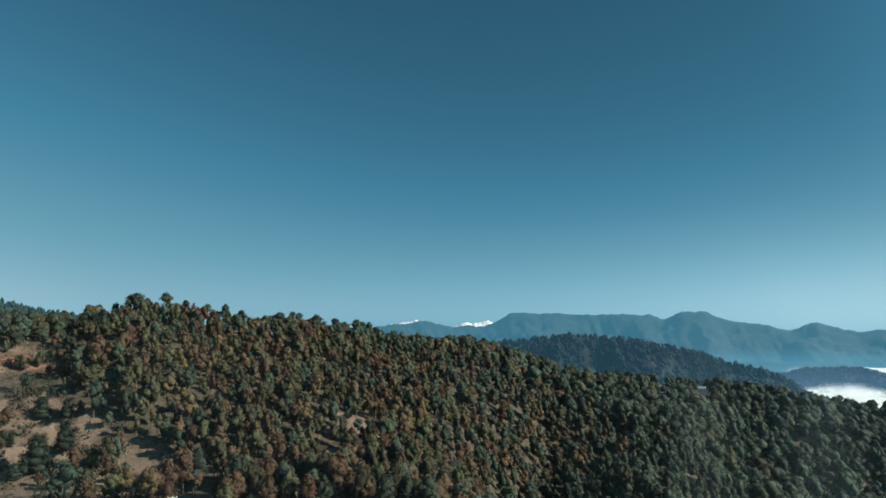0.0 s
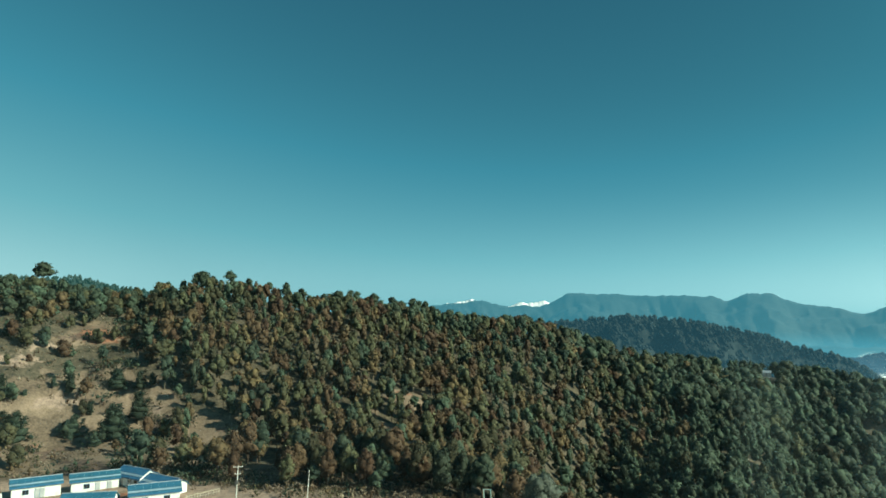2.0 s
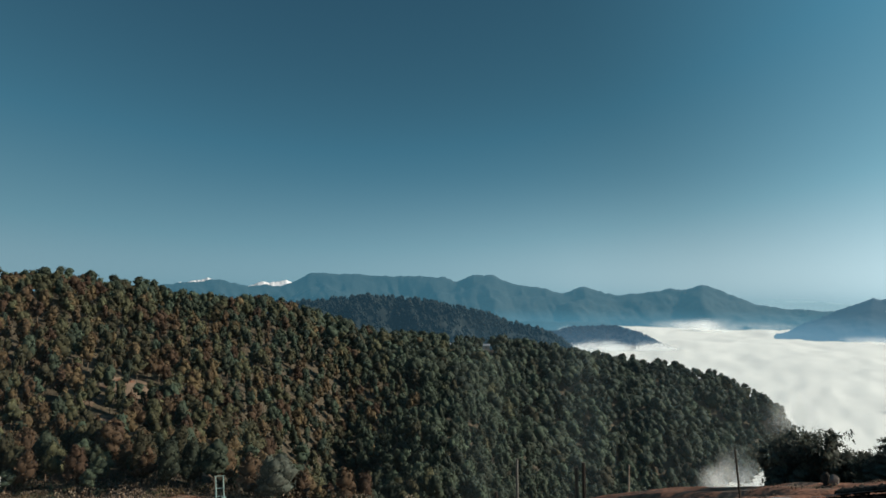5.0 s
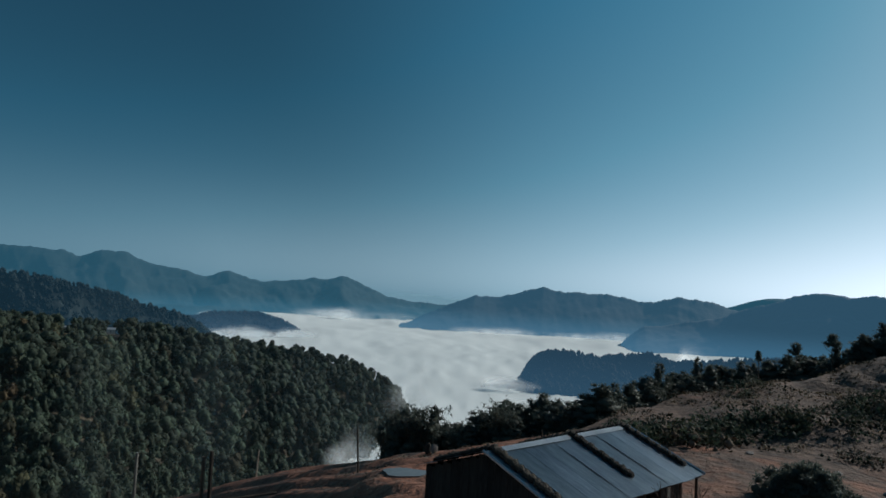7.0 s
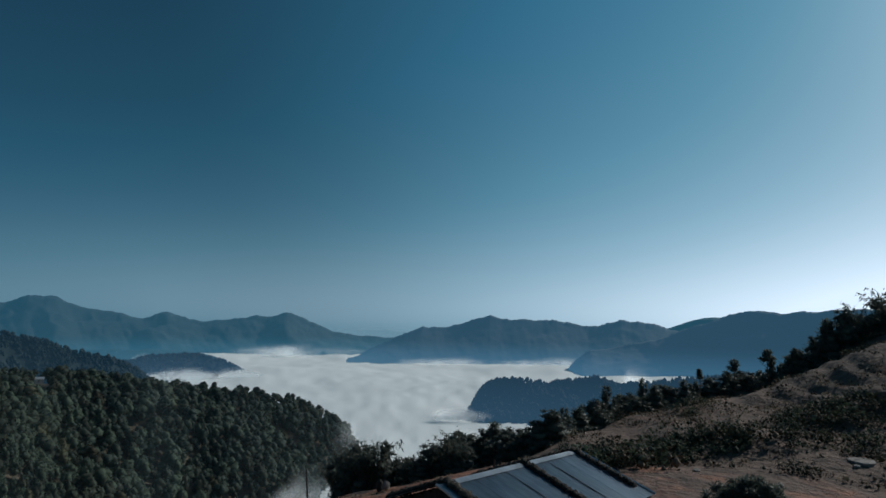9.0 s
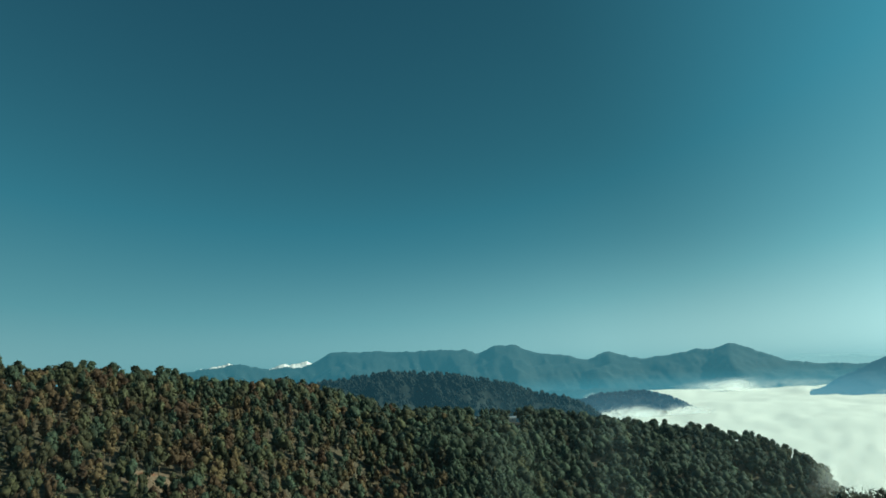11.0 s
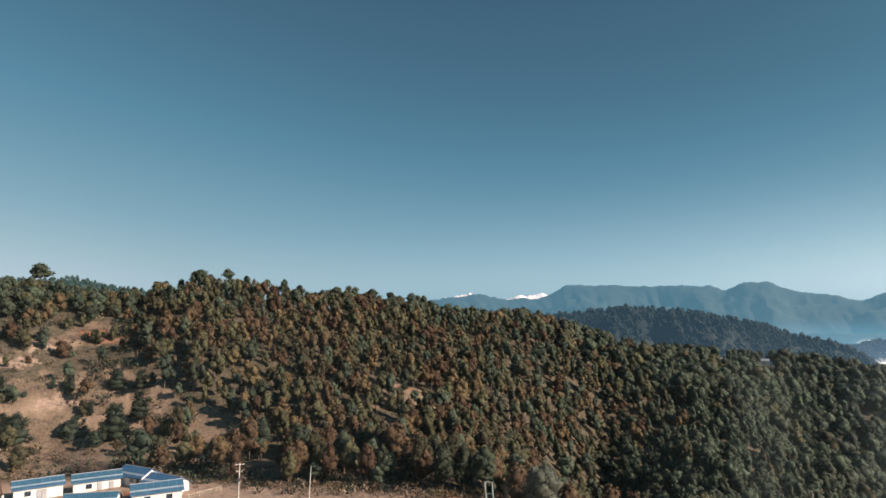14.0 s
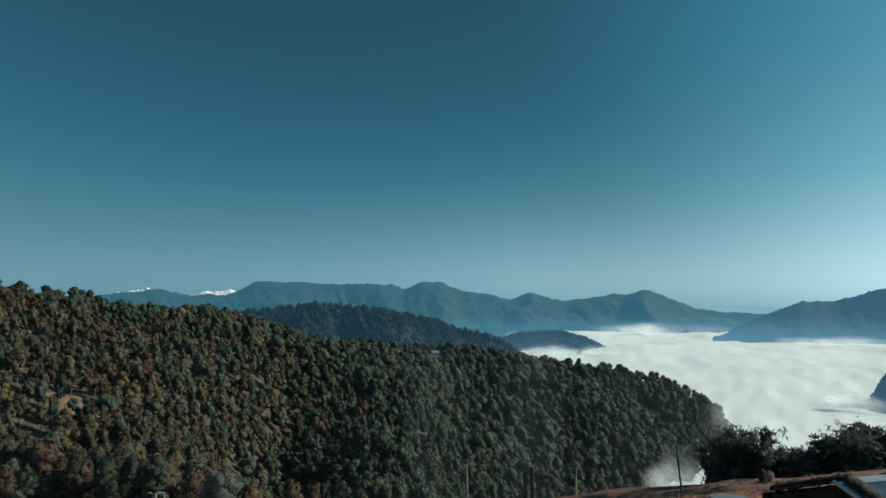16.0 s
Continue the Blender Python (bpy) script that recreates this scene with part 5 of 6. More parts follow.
for k, (az, el) in enumerate(((84.6, -9.6), (86.5, -8.6), (79.5, -11.5), (82.6, -12.4), (73.6, -11.0), (88.0, -11.6))):
    boulder(az, el, (0.30 + 0.1 * (k % 3), 0.26, 0.12), "pale flat stone lying on the dry ground", M_STONE, 10 + k)


def slab(az, el, wide, deep, thick, turn, label):
    """A worn flat slab lying on the ground."""
    c = ground_hit(az, el, 30)
    bm = bmesh.new()
    n = 14
    g = random.Random(int(az * 10))
    rings = [[bm.verts.new((math.cos(2 * math.pi * k / n) * wide / 2 * q * w, math.sin(2 * math.pi * k / n) * deep / 2 * q * w, z)) for k, w in enumerate(edge)]
             for edge in [[g.uniform(0.85, 1.12) for _ in range(n)]] for q, z in ((1.0, -0.3), (1.0, thick * 0.7), (0.94, thick))]
    for a, b in zip(rings, rings[1:]):
        for k in range(n):
            bm.faces.new((a[k], a[(k + 1) % n], b[(k + 1) % n], b[k]))
    bm.faces.new(rings[-1])
    me = bpy.data.meshes.new("stone_slab")
    bm.to_mesh(me)
    bm.free()
    me.materials.append(M_STONE)
    ob = new("stone_slab", me)
    ob.matrix_world = pose(c.x, c.y, c.z, 0, 0, turn)
    tagged(ob, label, "slab")


slab(84.9, -9.25, 2.7, 1.6, 0.12, 10, "broad pale flat slab lying on the dry ground")
slab(87.0, -8.6, 0.6, 0.5, 0.3, 40, "small whitish block on the dry ground")

# ---------------------------------------------------------------- trees and shrubs in the foreground
def feather_meshes(specs):
    out = []
    for clusters, leaves, base, width, size, leaf in specs:
        v, f = feather_geo(rng, clusters, leaves, base, width, size, leaf)
        tv, tf = trunk_geo(rng, 0.85, 0.017, 7, 5, 6)
        out.append((mesh_from("crown", v, f, [M_RIM], flat=False), mesh_from("trunk", tv, tf, [M_BARK], flat=False)))
    return out


RIDGE = feather_meshes([(26, 78, 0.22, 0.36, 0.13, 0.019), (22, 78, 0.34, 0.30, 0.13, 0.019), (30, 75, 0.10, 0.42, 0.13, 0.018), (20, 78, 0.45, 0.34, 0.14, 0.020), (26, 75, 0.16, 0.26, 0.12, 0.018), (24, 78, 0.30, 0.44, 0.13, 0.019)])
BUSHY = feather_meshes([(36, 66, 0.0, 0.50, 0.15, 0.020), (38, 66, 0.0, 0.46, 0.14, 0.019), (34, 66, 0.0, 0.56, 0.16, 0.021)])
TOPS = [(44.5, -10.2), (45.9, -9.68), (46.8, -9.44), (48.3, -10.4), (49.3, -10.83), (52.2, -9.86), (53.7, -8.65), (56.1, -7.39), (59.1, -7.30), (62.0, -7.04), (64.4, -6.1),
        (67.2, -4.5), (70.5, -3.8), (73.4, -3.5), (75.6, -3.2), (78.0, -2.5), (79.9, -1.9), (80.9, -1.3), (82.0, -0.5), (83.2, 0.7), (84.6, 1.95), (86.7, 3.1), (88.3, 1.9), (89.0, 3.45), (93, 4.0), (98, 4.2)]
g = np.random.default_rng(17)
az = 44.6
count = 0
while az < 98:
    r = float(curve(EDGE_R, az)) + g.uniform(0.5, 7)
    z = float(terrain(az, r))
    h = r * math.tan(radians(float(np.interp(az, *np.array(TOPS).T)))) - z
    lead = count % 2 == 0
    h = h * (g.uniform(0.8, 1.22) if lead else g.uniform(0.5, 0.92) if az > 60 else g.uniform(0.3, 0.78))
    if h > 0.9:
        row = (math.sin(radians(az)) * r, math.cos(radians(az)) * r, z - 0.2, h, g.uniform(0, 6.28), count)
        if lead:
            t = single_tree(RIDGE, "ridge_tree", row, "dark feathery tree on the rim of the shoulder", "tree", "trees on the shoulder rim")
        else:
            t = single_tree(BUSHY, "ridge_bush", row, "dark leafy bush on the rim of the shoulder", "bush", "bushes on the shoulder rim")
        k = min(1.45, g.uniform(2.4, 5.6) / (0.75 * h))
        t.scale = (h * k, h * k, h)
    count += 1
    az += g.uniform(0.35, 0.75)


def bamboo_geo(g, culms=22, leaves=64, lean=0.55):
    """A clump one metre high: culms rising together and arching over at their tips, hung with narrow drooping leaves."""
    LV, SV, SF, n = [], [], [], 0
    for k in range(culms):
        ang = k * 2.39996 + g.uniform(-0.4, 0.4)
        d = np.array((math.cos(ang), math.sin(ang), 0.0))
        reach, top = lean * g.uniform(0.35, 1.0), g.uniform(0.62, 1.0)
        s = np.linspace(0, 1, 9)[:, None]
        line = d * (0.04 + reach * s ** 2.2) + np.array((0, 0, 1.0)) * top * (1.45 * s - 0.45 * s ** 3.2) / 1.0
        side = np.array((-d[1], d[0], 0))
        ring = np.stack([line + side * 0.006, line - side * 0.003 + d * 0.005, line - side * 0.003 - d * 0.005], 1).reshape(-1, 3)
        for q in range(8):
            for e in range(3):
                a, b = n + q * 3 + e, n + q * 3 + (e + 1) % 3
                SF += [(a, b, b + 3), (a, b + 3, a + 3)]
        SV.append(ring)
        n += len(ring)
        t = g.uniform(0.22, 1.0, leaves)
        at = np.stack([np.interp(t, s[:, 0], line[:, c]) for c in range(3)], -1) + g.normal(size=(leaves, 3)) * (0.012 + 0.028 * t[:, None])
        u = d * 0.5 + g.normal(size=(leaves, 3)) * 0.6 + np.array((0, 0, -0.55))
        u /= np.linalg.norm(u, axis=1)[:, None]
        w = np.cross(u, g.normal(size=(leaves, 3)))
        w /= np.linalg.norm(w, axis=1)[:, None]
        q = 0.030 * g.uniform(0.6, 1.5, (leaves, 1))
        LV.append(np.stack([at - w * q * 0.42, at + w * q * 0.42, at + u * q * 2.3], 1).reshape(-1, 3))
    LV = np.concatenate(LV)
    return (LV, np.arange(len(LV)).reshape(-1, 3)), (np.concatenate(SV), np.array(SF))


BAMBOO = []
for _ in range(3):
    (lv, lf), (sv, sf) = bamboo_geo(rng)
    BAMBOO.append((mesh_from("leaves", lv, lf, [M_RIM], flat=False), mesh_from("culms", sv, sf, [M_BARK], flat=False)))
for k, (az_, top_) in enumerate(((43.9, -10.6), (45.7, -9.4), (47.0, -9.2), (49.9, -10.3), (53.4, -8.5), (85.3, 2.3), (87.0, 3.4), (89.3, 3.9))):
    r_ = float(curve(EDGE_R, az_)) + 1.5
    z_ = float(terrain(az_, r_))
    h_ = (r_ * math.tan(radians(top_)) - z_)
    clump_ = new("bamboo_clump")
    for name_, me_ in zip(("leaves", "culms"), BAMBOO[k % 3]):
        new(name_, me_).parent = clump_
    tagged(clump_, "dark arching bamboo clump on the rim of the shoulder", "bamboo", "bamboo clumps on the rim")
    clump_.matrix_world = pose(math.sin(radians(az_)) * r_, math.cos(radians(az_)) * r_, z_ - 0.2, 0, 0, k * 77) @ Matrix.Diagonal((h_ * 0.9, h_ * 0.9, h_ * 0.97, 1))


def lollipop(az, r, top_el, crown_w, label):
    """A bare-stemmed tree with a small flat crown, on the skyline."""
    v, f = feather_geo(rng, 14, 60, 0.72, crown_w, 0.085, 0.018)
    tv, tf = trunk_geo(rng, 0.88, 0.018, 6, 5, 3)
    z = float(terrain(az, r))
    h = r * math.tan(radians(top_el)) - z
    return single_tree([(mesh_from("crown", v, f, [M_RIM], flat=False), mesh_from("trunk", tv, tf, [M_BARK], flat=False))], "skyline_tree",
                       (math.sin(radians(az)) * r, math.cos(radians(az)) * r, z - 0.2, h, 1.0, 0), label, "tree")


lollipop(76.7, float(curve(EDGE_R, 76.7)) + 1, -1.95, 0.13, "bare-stemmed tree with a small round crown")
lollipop(79.1, float(curve(EDGE_R, 79.1)) + 1, -1.1, 0.17, "bare-stemmed tree with a flat crown")
lollipop(74.1, float(curve(EDGE_R, 74.1)) + 1, -2.8, 0.06, "thin upright tree on the shoulder rim")
lollipop(81.0, float(curve(EDGE_R, 81.0)) + 1, -1.0, 0.12, "bare-stemmed tree leaning on the rim")
for az_, el_, w_ in ((-25.4, 3.75, 0.30), (-36.6, 4.0, 0.30), (-46.5, 4.5, 0.22), (-48.2, 4.88, 0.24), (-14.1, 2.3, 0.24), (-11.0, 2.1, 0.22), (2.7, 0.15, 0.24)):
    r_ = float(curve(CREST_R, az_)) + 4
    v, f = lobed_crown(rng, 0.52, w_ * 1.1, 2.3, 7, 7, 4, 50, 0.028)
    tv, tf = trunk_geo(rng, 0.8, 0.018, 6, 4, 3)
    z_ = float(terrain(az_, r_))
    single_tree([(toned(mesh_from("crown", v, f, [M_GREEN], flat=False), 0.3), mesh_from("trunk", tv, tf, [M_BARK], flat=False))], "skyline_tree",
                (math.sin(radians(az_)) * r_, math.cos(radians(az_)) * r_, z_ - 0.2, max(6.5, (r_ * math.tan(radians(el_)) - z_) / 1.04), 2.0, 0), "tall broad-crowned tree standing above the ridge", "tree")

# scattered taller crowns along the forest crest
CREST = lobed_meshes(((0.5, 0.22, 2.2), (0.55, 0.19, 2.4), (0.35, 0.20, 1.7), (0.45, 0.25, 2.3), (0.6, 0.22, 2.2)), M_GREEN, 5, 6, 4, 36, 0.03, 4)
g = np.random.default_rng(29)
az_ = -50.0
count = 0
while az_ < 45:
    r_ = float(curve(CREST_R, az_)) + g.uniform(-2, 5)
    z_ = float(terrain(az_, r_))
    single_tree(CREST, "crest_tree", (math.sin(radians(az_)) * r_, math.cos(radians(az_)) * r_, z_ - 0.2, g.uniform(5.5, 9.0) if az_ < -26 else g.uniform(9.5, 13), g.uniform(0, 6), count), "tall dark pine with a round top on the ridge", "tree", "pines along the ridge")
    count += 1
    az_ += g.uniform(0.5, 2.2)

# dark broad trees on the open slope
BROAD = []
for k, (clusters_, base_, width_, size_) in enumerate(((30, 0.06, 0.42, 0.19), (24, 0.12, 0.36, 0.18), (34, 0.02, 0.50, 0.18), (20, 0.20, 0.34, 0.20), (28, 0.08, 0.46, 0.16))):
    v, f = feather_geo(rng, clusters_, 62, base_, width_, size_, 0.030)
    tv, tf = trunk_geo(rng, 0.85, 0.02, 7, 5, 6)
    BROAD.append((toned(mesh_from("crown", v, f, [M_DARK], flat=False), (k * 0.618 + 0.2) % 1.0), mesh_from("trunk", tv, tf, [M_BARK], flat=False)))
OPEN = [(-38.9, -5.8, 31), (-39.7, -7.9, 43), (-37.8, -9.1, 43), (-38.6, -8.6, 30), (-34.0, -9.2, 36), (-34.4, -6.0, 29), (-35.5, -5.4, 16), (-31.2, -9.4, 53), (-29.6, -8.4, 48), (-47.6, -4.5, 53), (-48.7, -2.6, 40),
        (-47.2, -2.5, 31), (-46.4, -2.3, 23), (-48.6, -7.3, 21), (-46.5, -8.0, 23), (-43.3, -8.7, 19), (-42.2, -8.3, 21), (-38.5, -1.5, 21), (-42.2, -1.6, 20), (-40.7, -0.5, 28), (-33.0, -7.5, 20), (-37.3, -6.2, 15),
        (-31.2, -5.7, 30), (-29.6, -6.2, 31), (-32.6, -9.9, 25), (-28.4, -11.6, 33), (-27.5, -9.6, 25), (-48.4, -4.2, 30), (-48.5, -1.0, 30), (-28.3, -2.5, 30), (-29.4, -2.7, 25)]       # direction, height in thousandths of the distance
g = np.random.default_rng(19)
for k, (az_, el_, high_) in enumerate(OPEN):
    c = ground_hit(az_, el_, 150)
    h_ = high_ * 0.001 * math.hypot(c.x, c.y) * 0.9
    t = single_tree(BROAD, "broadleaf_tree", (c.x, c.y, c.z - 0.2, h_, k * 1.7, k), "dark rounded leafy tree on the dry open slope", "tree", "trees on the open slope")
    t.scale = (h_ * g.uniform(0.9, 1.25), h_ * g.uniform(0.8, 1.1), h_)
    if k % 2:
        q = ground_spot(az_ + g.choice((-0.9, 0.9)), math.hypot(c.x, c.y) - g.uniform(0, 2))
        single_tree(BROAD, "broadleaf_tree", (q.x, q.y, q.z - 0.2, h_ * g.uniform(0.35, 0.65), k * 2.3, k + 1), "low leafy bush beside a larger tree", "tree", "trees on the open slope")

# grey-green round tree and a bare one by the twin poles
GREYTREE = lobed_meshes(((0.16, 0.50, 2.4),), M_GREY, 24, 6, 3, 150, 0.017, 7)
c = ground_spot(3.4, 137)
single_tree(GREYTREE, "round_tree", (c.x, c.y, c.z - 0.2, 7.8, 0.5, 0), "rounded grey-green leafy tree at the field edge", "tree")


def bare_shrub(c, height, label, twigs=26, seed=1, spread=0.6):
    g = random.Random(seed)
    root = new("bare_shrub")
    root.location = c
    tagged(root, label, "shrub")
    for k in range(5):
        bm = bmesh.new()

        def grow(p, d, length, rad, level):
            q = p + d * length
            tube_bm(bm, p, q, rad, rad * 0.6, 4)
            if level:
                for _ in range(g.choice((2, 3))):
                    e = (d + Vector((g.uniform(-1, 1), g.uniform(-1, 1), g.uniform(-0.2, 0.7))) * spread).normalized()
                    grow(q, e, length * g.uniform(0.55, 0.8), rad * 0.6, level - 1)

        grow(Vector((g.uniform(-0.1, 0.1), g.uniform(-0.1, 0.1), -0.1)), Vector((g.uniform(-0.4, 0.4), g.uniform(-0.4, 0.4), 1)).normalized(), height * 0.38, height * 0.014, 3)
        part("branch", bm, M_BARK, root)
    return root


c = ground_spot(0.35, 136)
bare_shrub(c, 5.4, "small dark half-bare tree beside the twin poles", seed=3)
bare_shrub(Vector((23.3, 8.9, float(ground_at(23.3, 8.9)))), 2.6, "leafless shrub in front of the shed", seed=4)
for k, (az_, r_, h_) in enumerate(((88.3, 31, 3.3), (86.4, 32, 2.6), (90.5, 33, 3.6), (84.9, 33, 2.0), (89.3, 30, 2.8))):
    bare_shrub(ground_spot(az_, r_), h_, "leafless shrub on the dry ground", seed=20 + k)

# dark thicket beside the yard
THICKET = feather_meshes([(60, 90, 0.0, 0.95, 0.30, 0.04), (60, 90, 0.0, 1.1, 0.28, 0.04)])
for k, (az_, r_, h_) in enumerate(((75.8, 36.6, 1.3), (77.3, 36.8, 2.0), (78.6, 36.4, 1.9), (80.0, 36.8, 1.2), (76.4, 39.5, 1.2), (81.8, 37.2, 1.0), (83.2, 36.6, 0.9), (84.6, 36.4, 0.7))):
    c = ground_spot(az_, r_)
    single_tree(THICKET, "thicket_bush", (c.x, c.y, c.z - 0.25, h_, az_, k), "dark dense low thicket on the dry ground", "bush", "thickets by the yard")

# low scrub: countless tussocks and shrubs
def scrub_rows(n, az0, az1, r0, r1, low, high, seed, kinds):
    g = np.random.default_rng(seed)
    a, r = g.uniform(az0, az1, n), np.sqrt(g.uniform(r0 ** 2, r1 ** 2, n))
    x, y = np.sin(np.radians(a)) * r, np.cos(np.radians(a)) * r
    keep = fbm(x / 6, y / 6, seed, 3) > -0.22
    a, r, x, y = a[keep], r[keep], x[keep], y[keep]
    return np.stack([x, y, terrain(a, r) - 0.1, g.uniform(low, high, len(a)), g.uniform(0, 6.28, len(a)), g.integers(0, 12, len(a)), g.choice(kinds, len(a))], -1)


SHRUB = [crown_geo(rng, "round", 4, 38, 0.0, w, 0.62, 2.0) for w in (0.6, 0.8, 0.7, 0.9)]
TUSSOCK = [crown_geo(rng, "round", 2, 20, 0.0, w, 1.0, 2.6) for w in (0.8, 1.0, 0.9, 1.2)]
rows = np.concatenate([scrub_rows(5200, 58, 97, 50, 118, 0.14, 0.5, 81, (6, 5, 3, 6, 1, 5, 2)), scrub_rows(1500, 56, 97, 34, 55, 0.05, 0.16, 82, (6, 5, 6, 2))])
shrubs = scatter_mesh("hillside_scrub", rows, TUSSOCK)
clump = scrub_rows(6500, 62, 95, 50, 112, 0.22, 0.95, 91, (3, 3, 0, 5, 1))
clump = clump[fbm(clump[:, 0] / 17, clump[:, 1] / 8, 92, 3) > 0.16]
belt = scrub_rows(3600, 63, 90, 38, 92, 0.3, 1.35, 93, (3, 3, 0, 0, 1, 5))
ba, br = np.degrees(np.arctan2(belt[:, 0], belt[:, 1])), np.hypot(belt[:, 0], belt[:, 1])
be = np.degrees(np.arctan2(belt[:, 2], br))
mid = np.interp(ba, (63, 66, 71, 76, 82, 90), (-10.9, -10.5, -9.8, -8.6, -6.3, -4.8))           # belt that climbs the slope behind the yard
belt = belt[np.exp(-((be - mid) / 1.25) ** 2) + 0.6 * fbm(belt[:, 0] / 9, belt[:, 1] / 5, 94, 3) > 0.55]
belt[:, 3] *= 0.55 + 0.65 * smooth(-0.1, 0.35, fbm(belt[:, 0] / 4, belt[:, 1] / 4, 95, 2))
clump = np.concatenate([clump, belt])
tagged(new("slope_bushes", scatter_mesh("slope_bushes", clump, SHRUB)), "dark green bushes in patches on the shaded slope", "scrub", kind="stuff")
tagged(new("hillside_scrub", shrubs), "low dry brown scrub on the shaded slope", "scrub", kind="stuff")
rows = np.concatenate([scrub_rows(420, 40, 60, 44, 62, 0.08, 0.28, 83, (5, 6, 6, 3)), scrub_rows(260, 33, 44, 36, 50, 0.06, 0.2, 86, (6, 3, 5, 6)), scrub_rows(160, 20, 33, 24, 34, 0.15, 0.7, 89, (3, 3, 0))])
tagged(new("shoulder_scrub", scatter_mesh("shoulder_scrub", rows, TUSSOCK)), "low dark tussocks on the red shoulder", "scrub", kind="stuff")
g = np.random.default_rng(84)
a, r = g.uniform(-54, -22, 7600), g.uniform(165, 345, 7600)
er_ = curve(FOOT_R, a)
x, y = np.sin(np.radians(a)) * r, np.cos(np.radians(a)) * r
line = np.sin(terrain(a, r) / 5.2 * 2 * np.pi + fbm(x / 40, y / 40, 8, 2) * 3)       # hedges follow the old terraces
keep = (r > er_ - 6) & (fbm(x / 15, y / 15, 85, 3) + 0.28 * line + 0.3 * smooth(250, 320, r) + g.uniform(-0.15, 0.15, len(a)) > 0.27)
el_ = np.degrees(np.arctan2(terrain(a, r), r))
keep &= ~((a < -39.5) & (el_ > -4.2) & (el_ < -2.9))
a, r, x, y = a[keep], r[keep], x[keep], y[keep]
rows = np.stack([x, y, terrain(a, r) - 0.15, 0.5 + 3.0 * g.random(len(a)) ** 2.2, g.uniform(0, 6.28, len(a)), g.integers(0, 12, len(a)), g.choice((0, 1, 2, 3, 3, 0), len(a))], -1)
a, r = g.uniform(-54, -24, 6500), g.uniform(170, 330, 6500)
x, y = np.sin(np.radians(a)) * r, np.cos(np.radians(a)) * r
el_ = np.degrees(np.arctan2(terrain(a, r), r))
keep = (r > curve(FOOT_R, a) - 6) & (fbm(x / 18, y / 9, 87, 3) > -0.05) & ~((a < -39.5) & (el_ > -4.2) & (el_ < -2.9))
a, r, x, y = a[keep], r[keep], x[keep], y[keep]
low = np.stack([x, y, terrain(a, r) - 0.1, 0.25 + 1.3 * g.random(len(a)) ** 2, g.uniform(0, 6.28, len(a)), g.integers(0, 12, len(a)), g.choice((5, 6, 3, 1, 2, 5), len(a))], -1)
tagged(new("slope_brush", scatter_mesh("slope_brush", low, TUSSOCK)), "low brown brush and tussocks on the open slope", "scrub", kind="stuff")
tagged(new("slope_scrub", scatter_mesh("slope_scrub", rows, SHRUB)), "dark and brown bushes dotting the dry slope", "scrub", kind="stuff")
a, r = g.uniform(-30, 16, 1200), g.normal(3, 8, 1200)
r = r + curve(FOOT_R, a)
x, y = np.sin(np.radians(a)) * r, np.cos(np.radians(a)) * r
rows = np.stack([x, y, terrain(a, r) - 0.15, 0.4 + 1.9 * g.random(len(a)) ** 1.6, g.uniform(0, 6.28, len(a)), g.integers(0, 12, len(a)), g.choice((5, 2, 6, 3, 5, 1), len(a))], -1)
tagged(new("field_edge_scrub", scatter_mesh("field_edge_scrub", rows, SHRUB)), "grey and brown brush along the foot of the forest", "scrub", kind="stuff")


# ---------------------------------------------------------------- small houses on the forest ridge
def cottage(az, el, w, label):
    root = new("cottage")
    r = float(curve(CREST_R, az)) - 6
    z = min(r * math.tan(radians(el)), float(terrain(az, r)) + 3.4)
    root.matrix_world = pose(*spot(az, r, z), 0, 0, -az)
    tagged(root, label, "house")
    base = float(terrain(az, r)) - z - 0.5
    part("wall", box_bm(bmesh.new(), -w / 2, w / 2, 0, 4, min(base, -2.5), 0), M_WHITEWALL, root)
    bm = bmesh.new()
    p = [(-0.4, -0.15), (2.0, 1.4), (4.4, -0.15)]
    a_ = [bm.verts.new((-w / 2 - 0.3, y, zz)) for y, zz in p]
    b_ = [bm.verts.new((w / 2 + 0.3, y, zz)) for y, zz in p]
    for k in range(2):
        bm.faces.new((a_[k], b_[k], b_[k + 1], a_[k + 1]))
    bm.faces.new(a_)
    bm.faces.new(b_[::-1])
    part("roof", bm, M_TINCAP, root, "pale sheet roof")
    part("door", box_bm(bmesh.new(), -0.5, 0.5, -0.06, 0.02, -2.4, -0.4), M_DOOR, root)


cottage(21.3, -3.62, 6.5, "small white house on the wooded ridge")
cottage(18.2, -3.22, 5.0, "small pale house among ridge trees")

shelter = new("field_shelter")
c = ground_hit(-46.2, -2.85, 200)
shelter.matrix_world = pose(c.x, c.y, c.z, 0, 0, 40)
tagged(shelter, "small grey roofed shelter on the open slope", "shed")
part("roof", box_bm(bmesh.new(), -2.6, 2.6, -1.6, 1.6, 1.9, 2.1, 0.04), M_TIN, shelter)
for sx in (-2.2, 2.2):
    for sy in (-1.3, 1.3):
        part("post", tube_bm(bmesh.new(), (sx, sy, -0.4), (sx, sy, 1.92), 0.09, 0.08, 6), M_DARKWOOD, shelter)
part("wall", box_bm(bmesh.new(), -2.2, 2.2, 1.22, 1.3, -0.3, 1.9), M_PLANK, shelter)


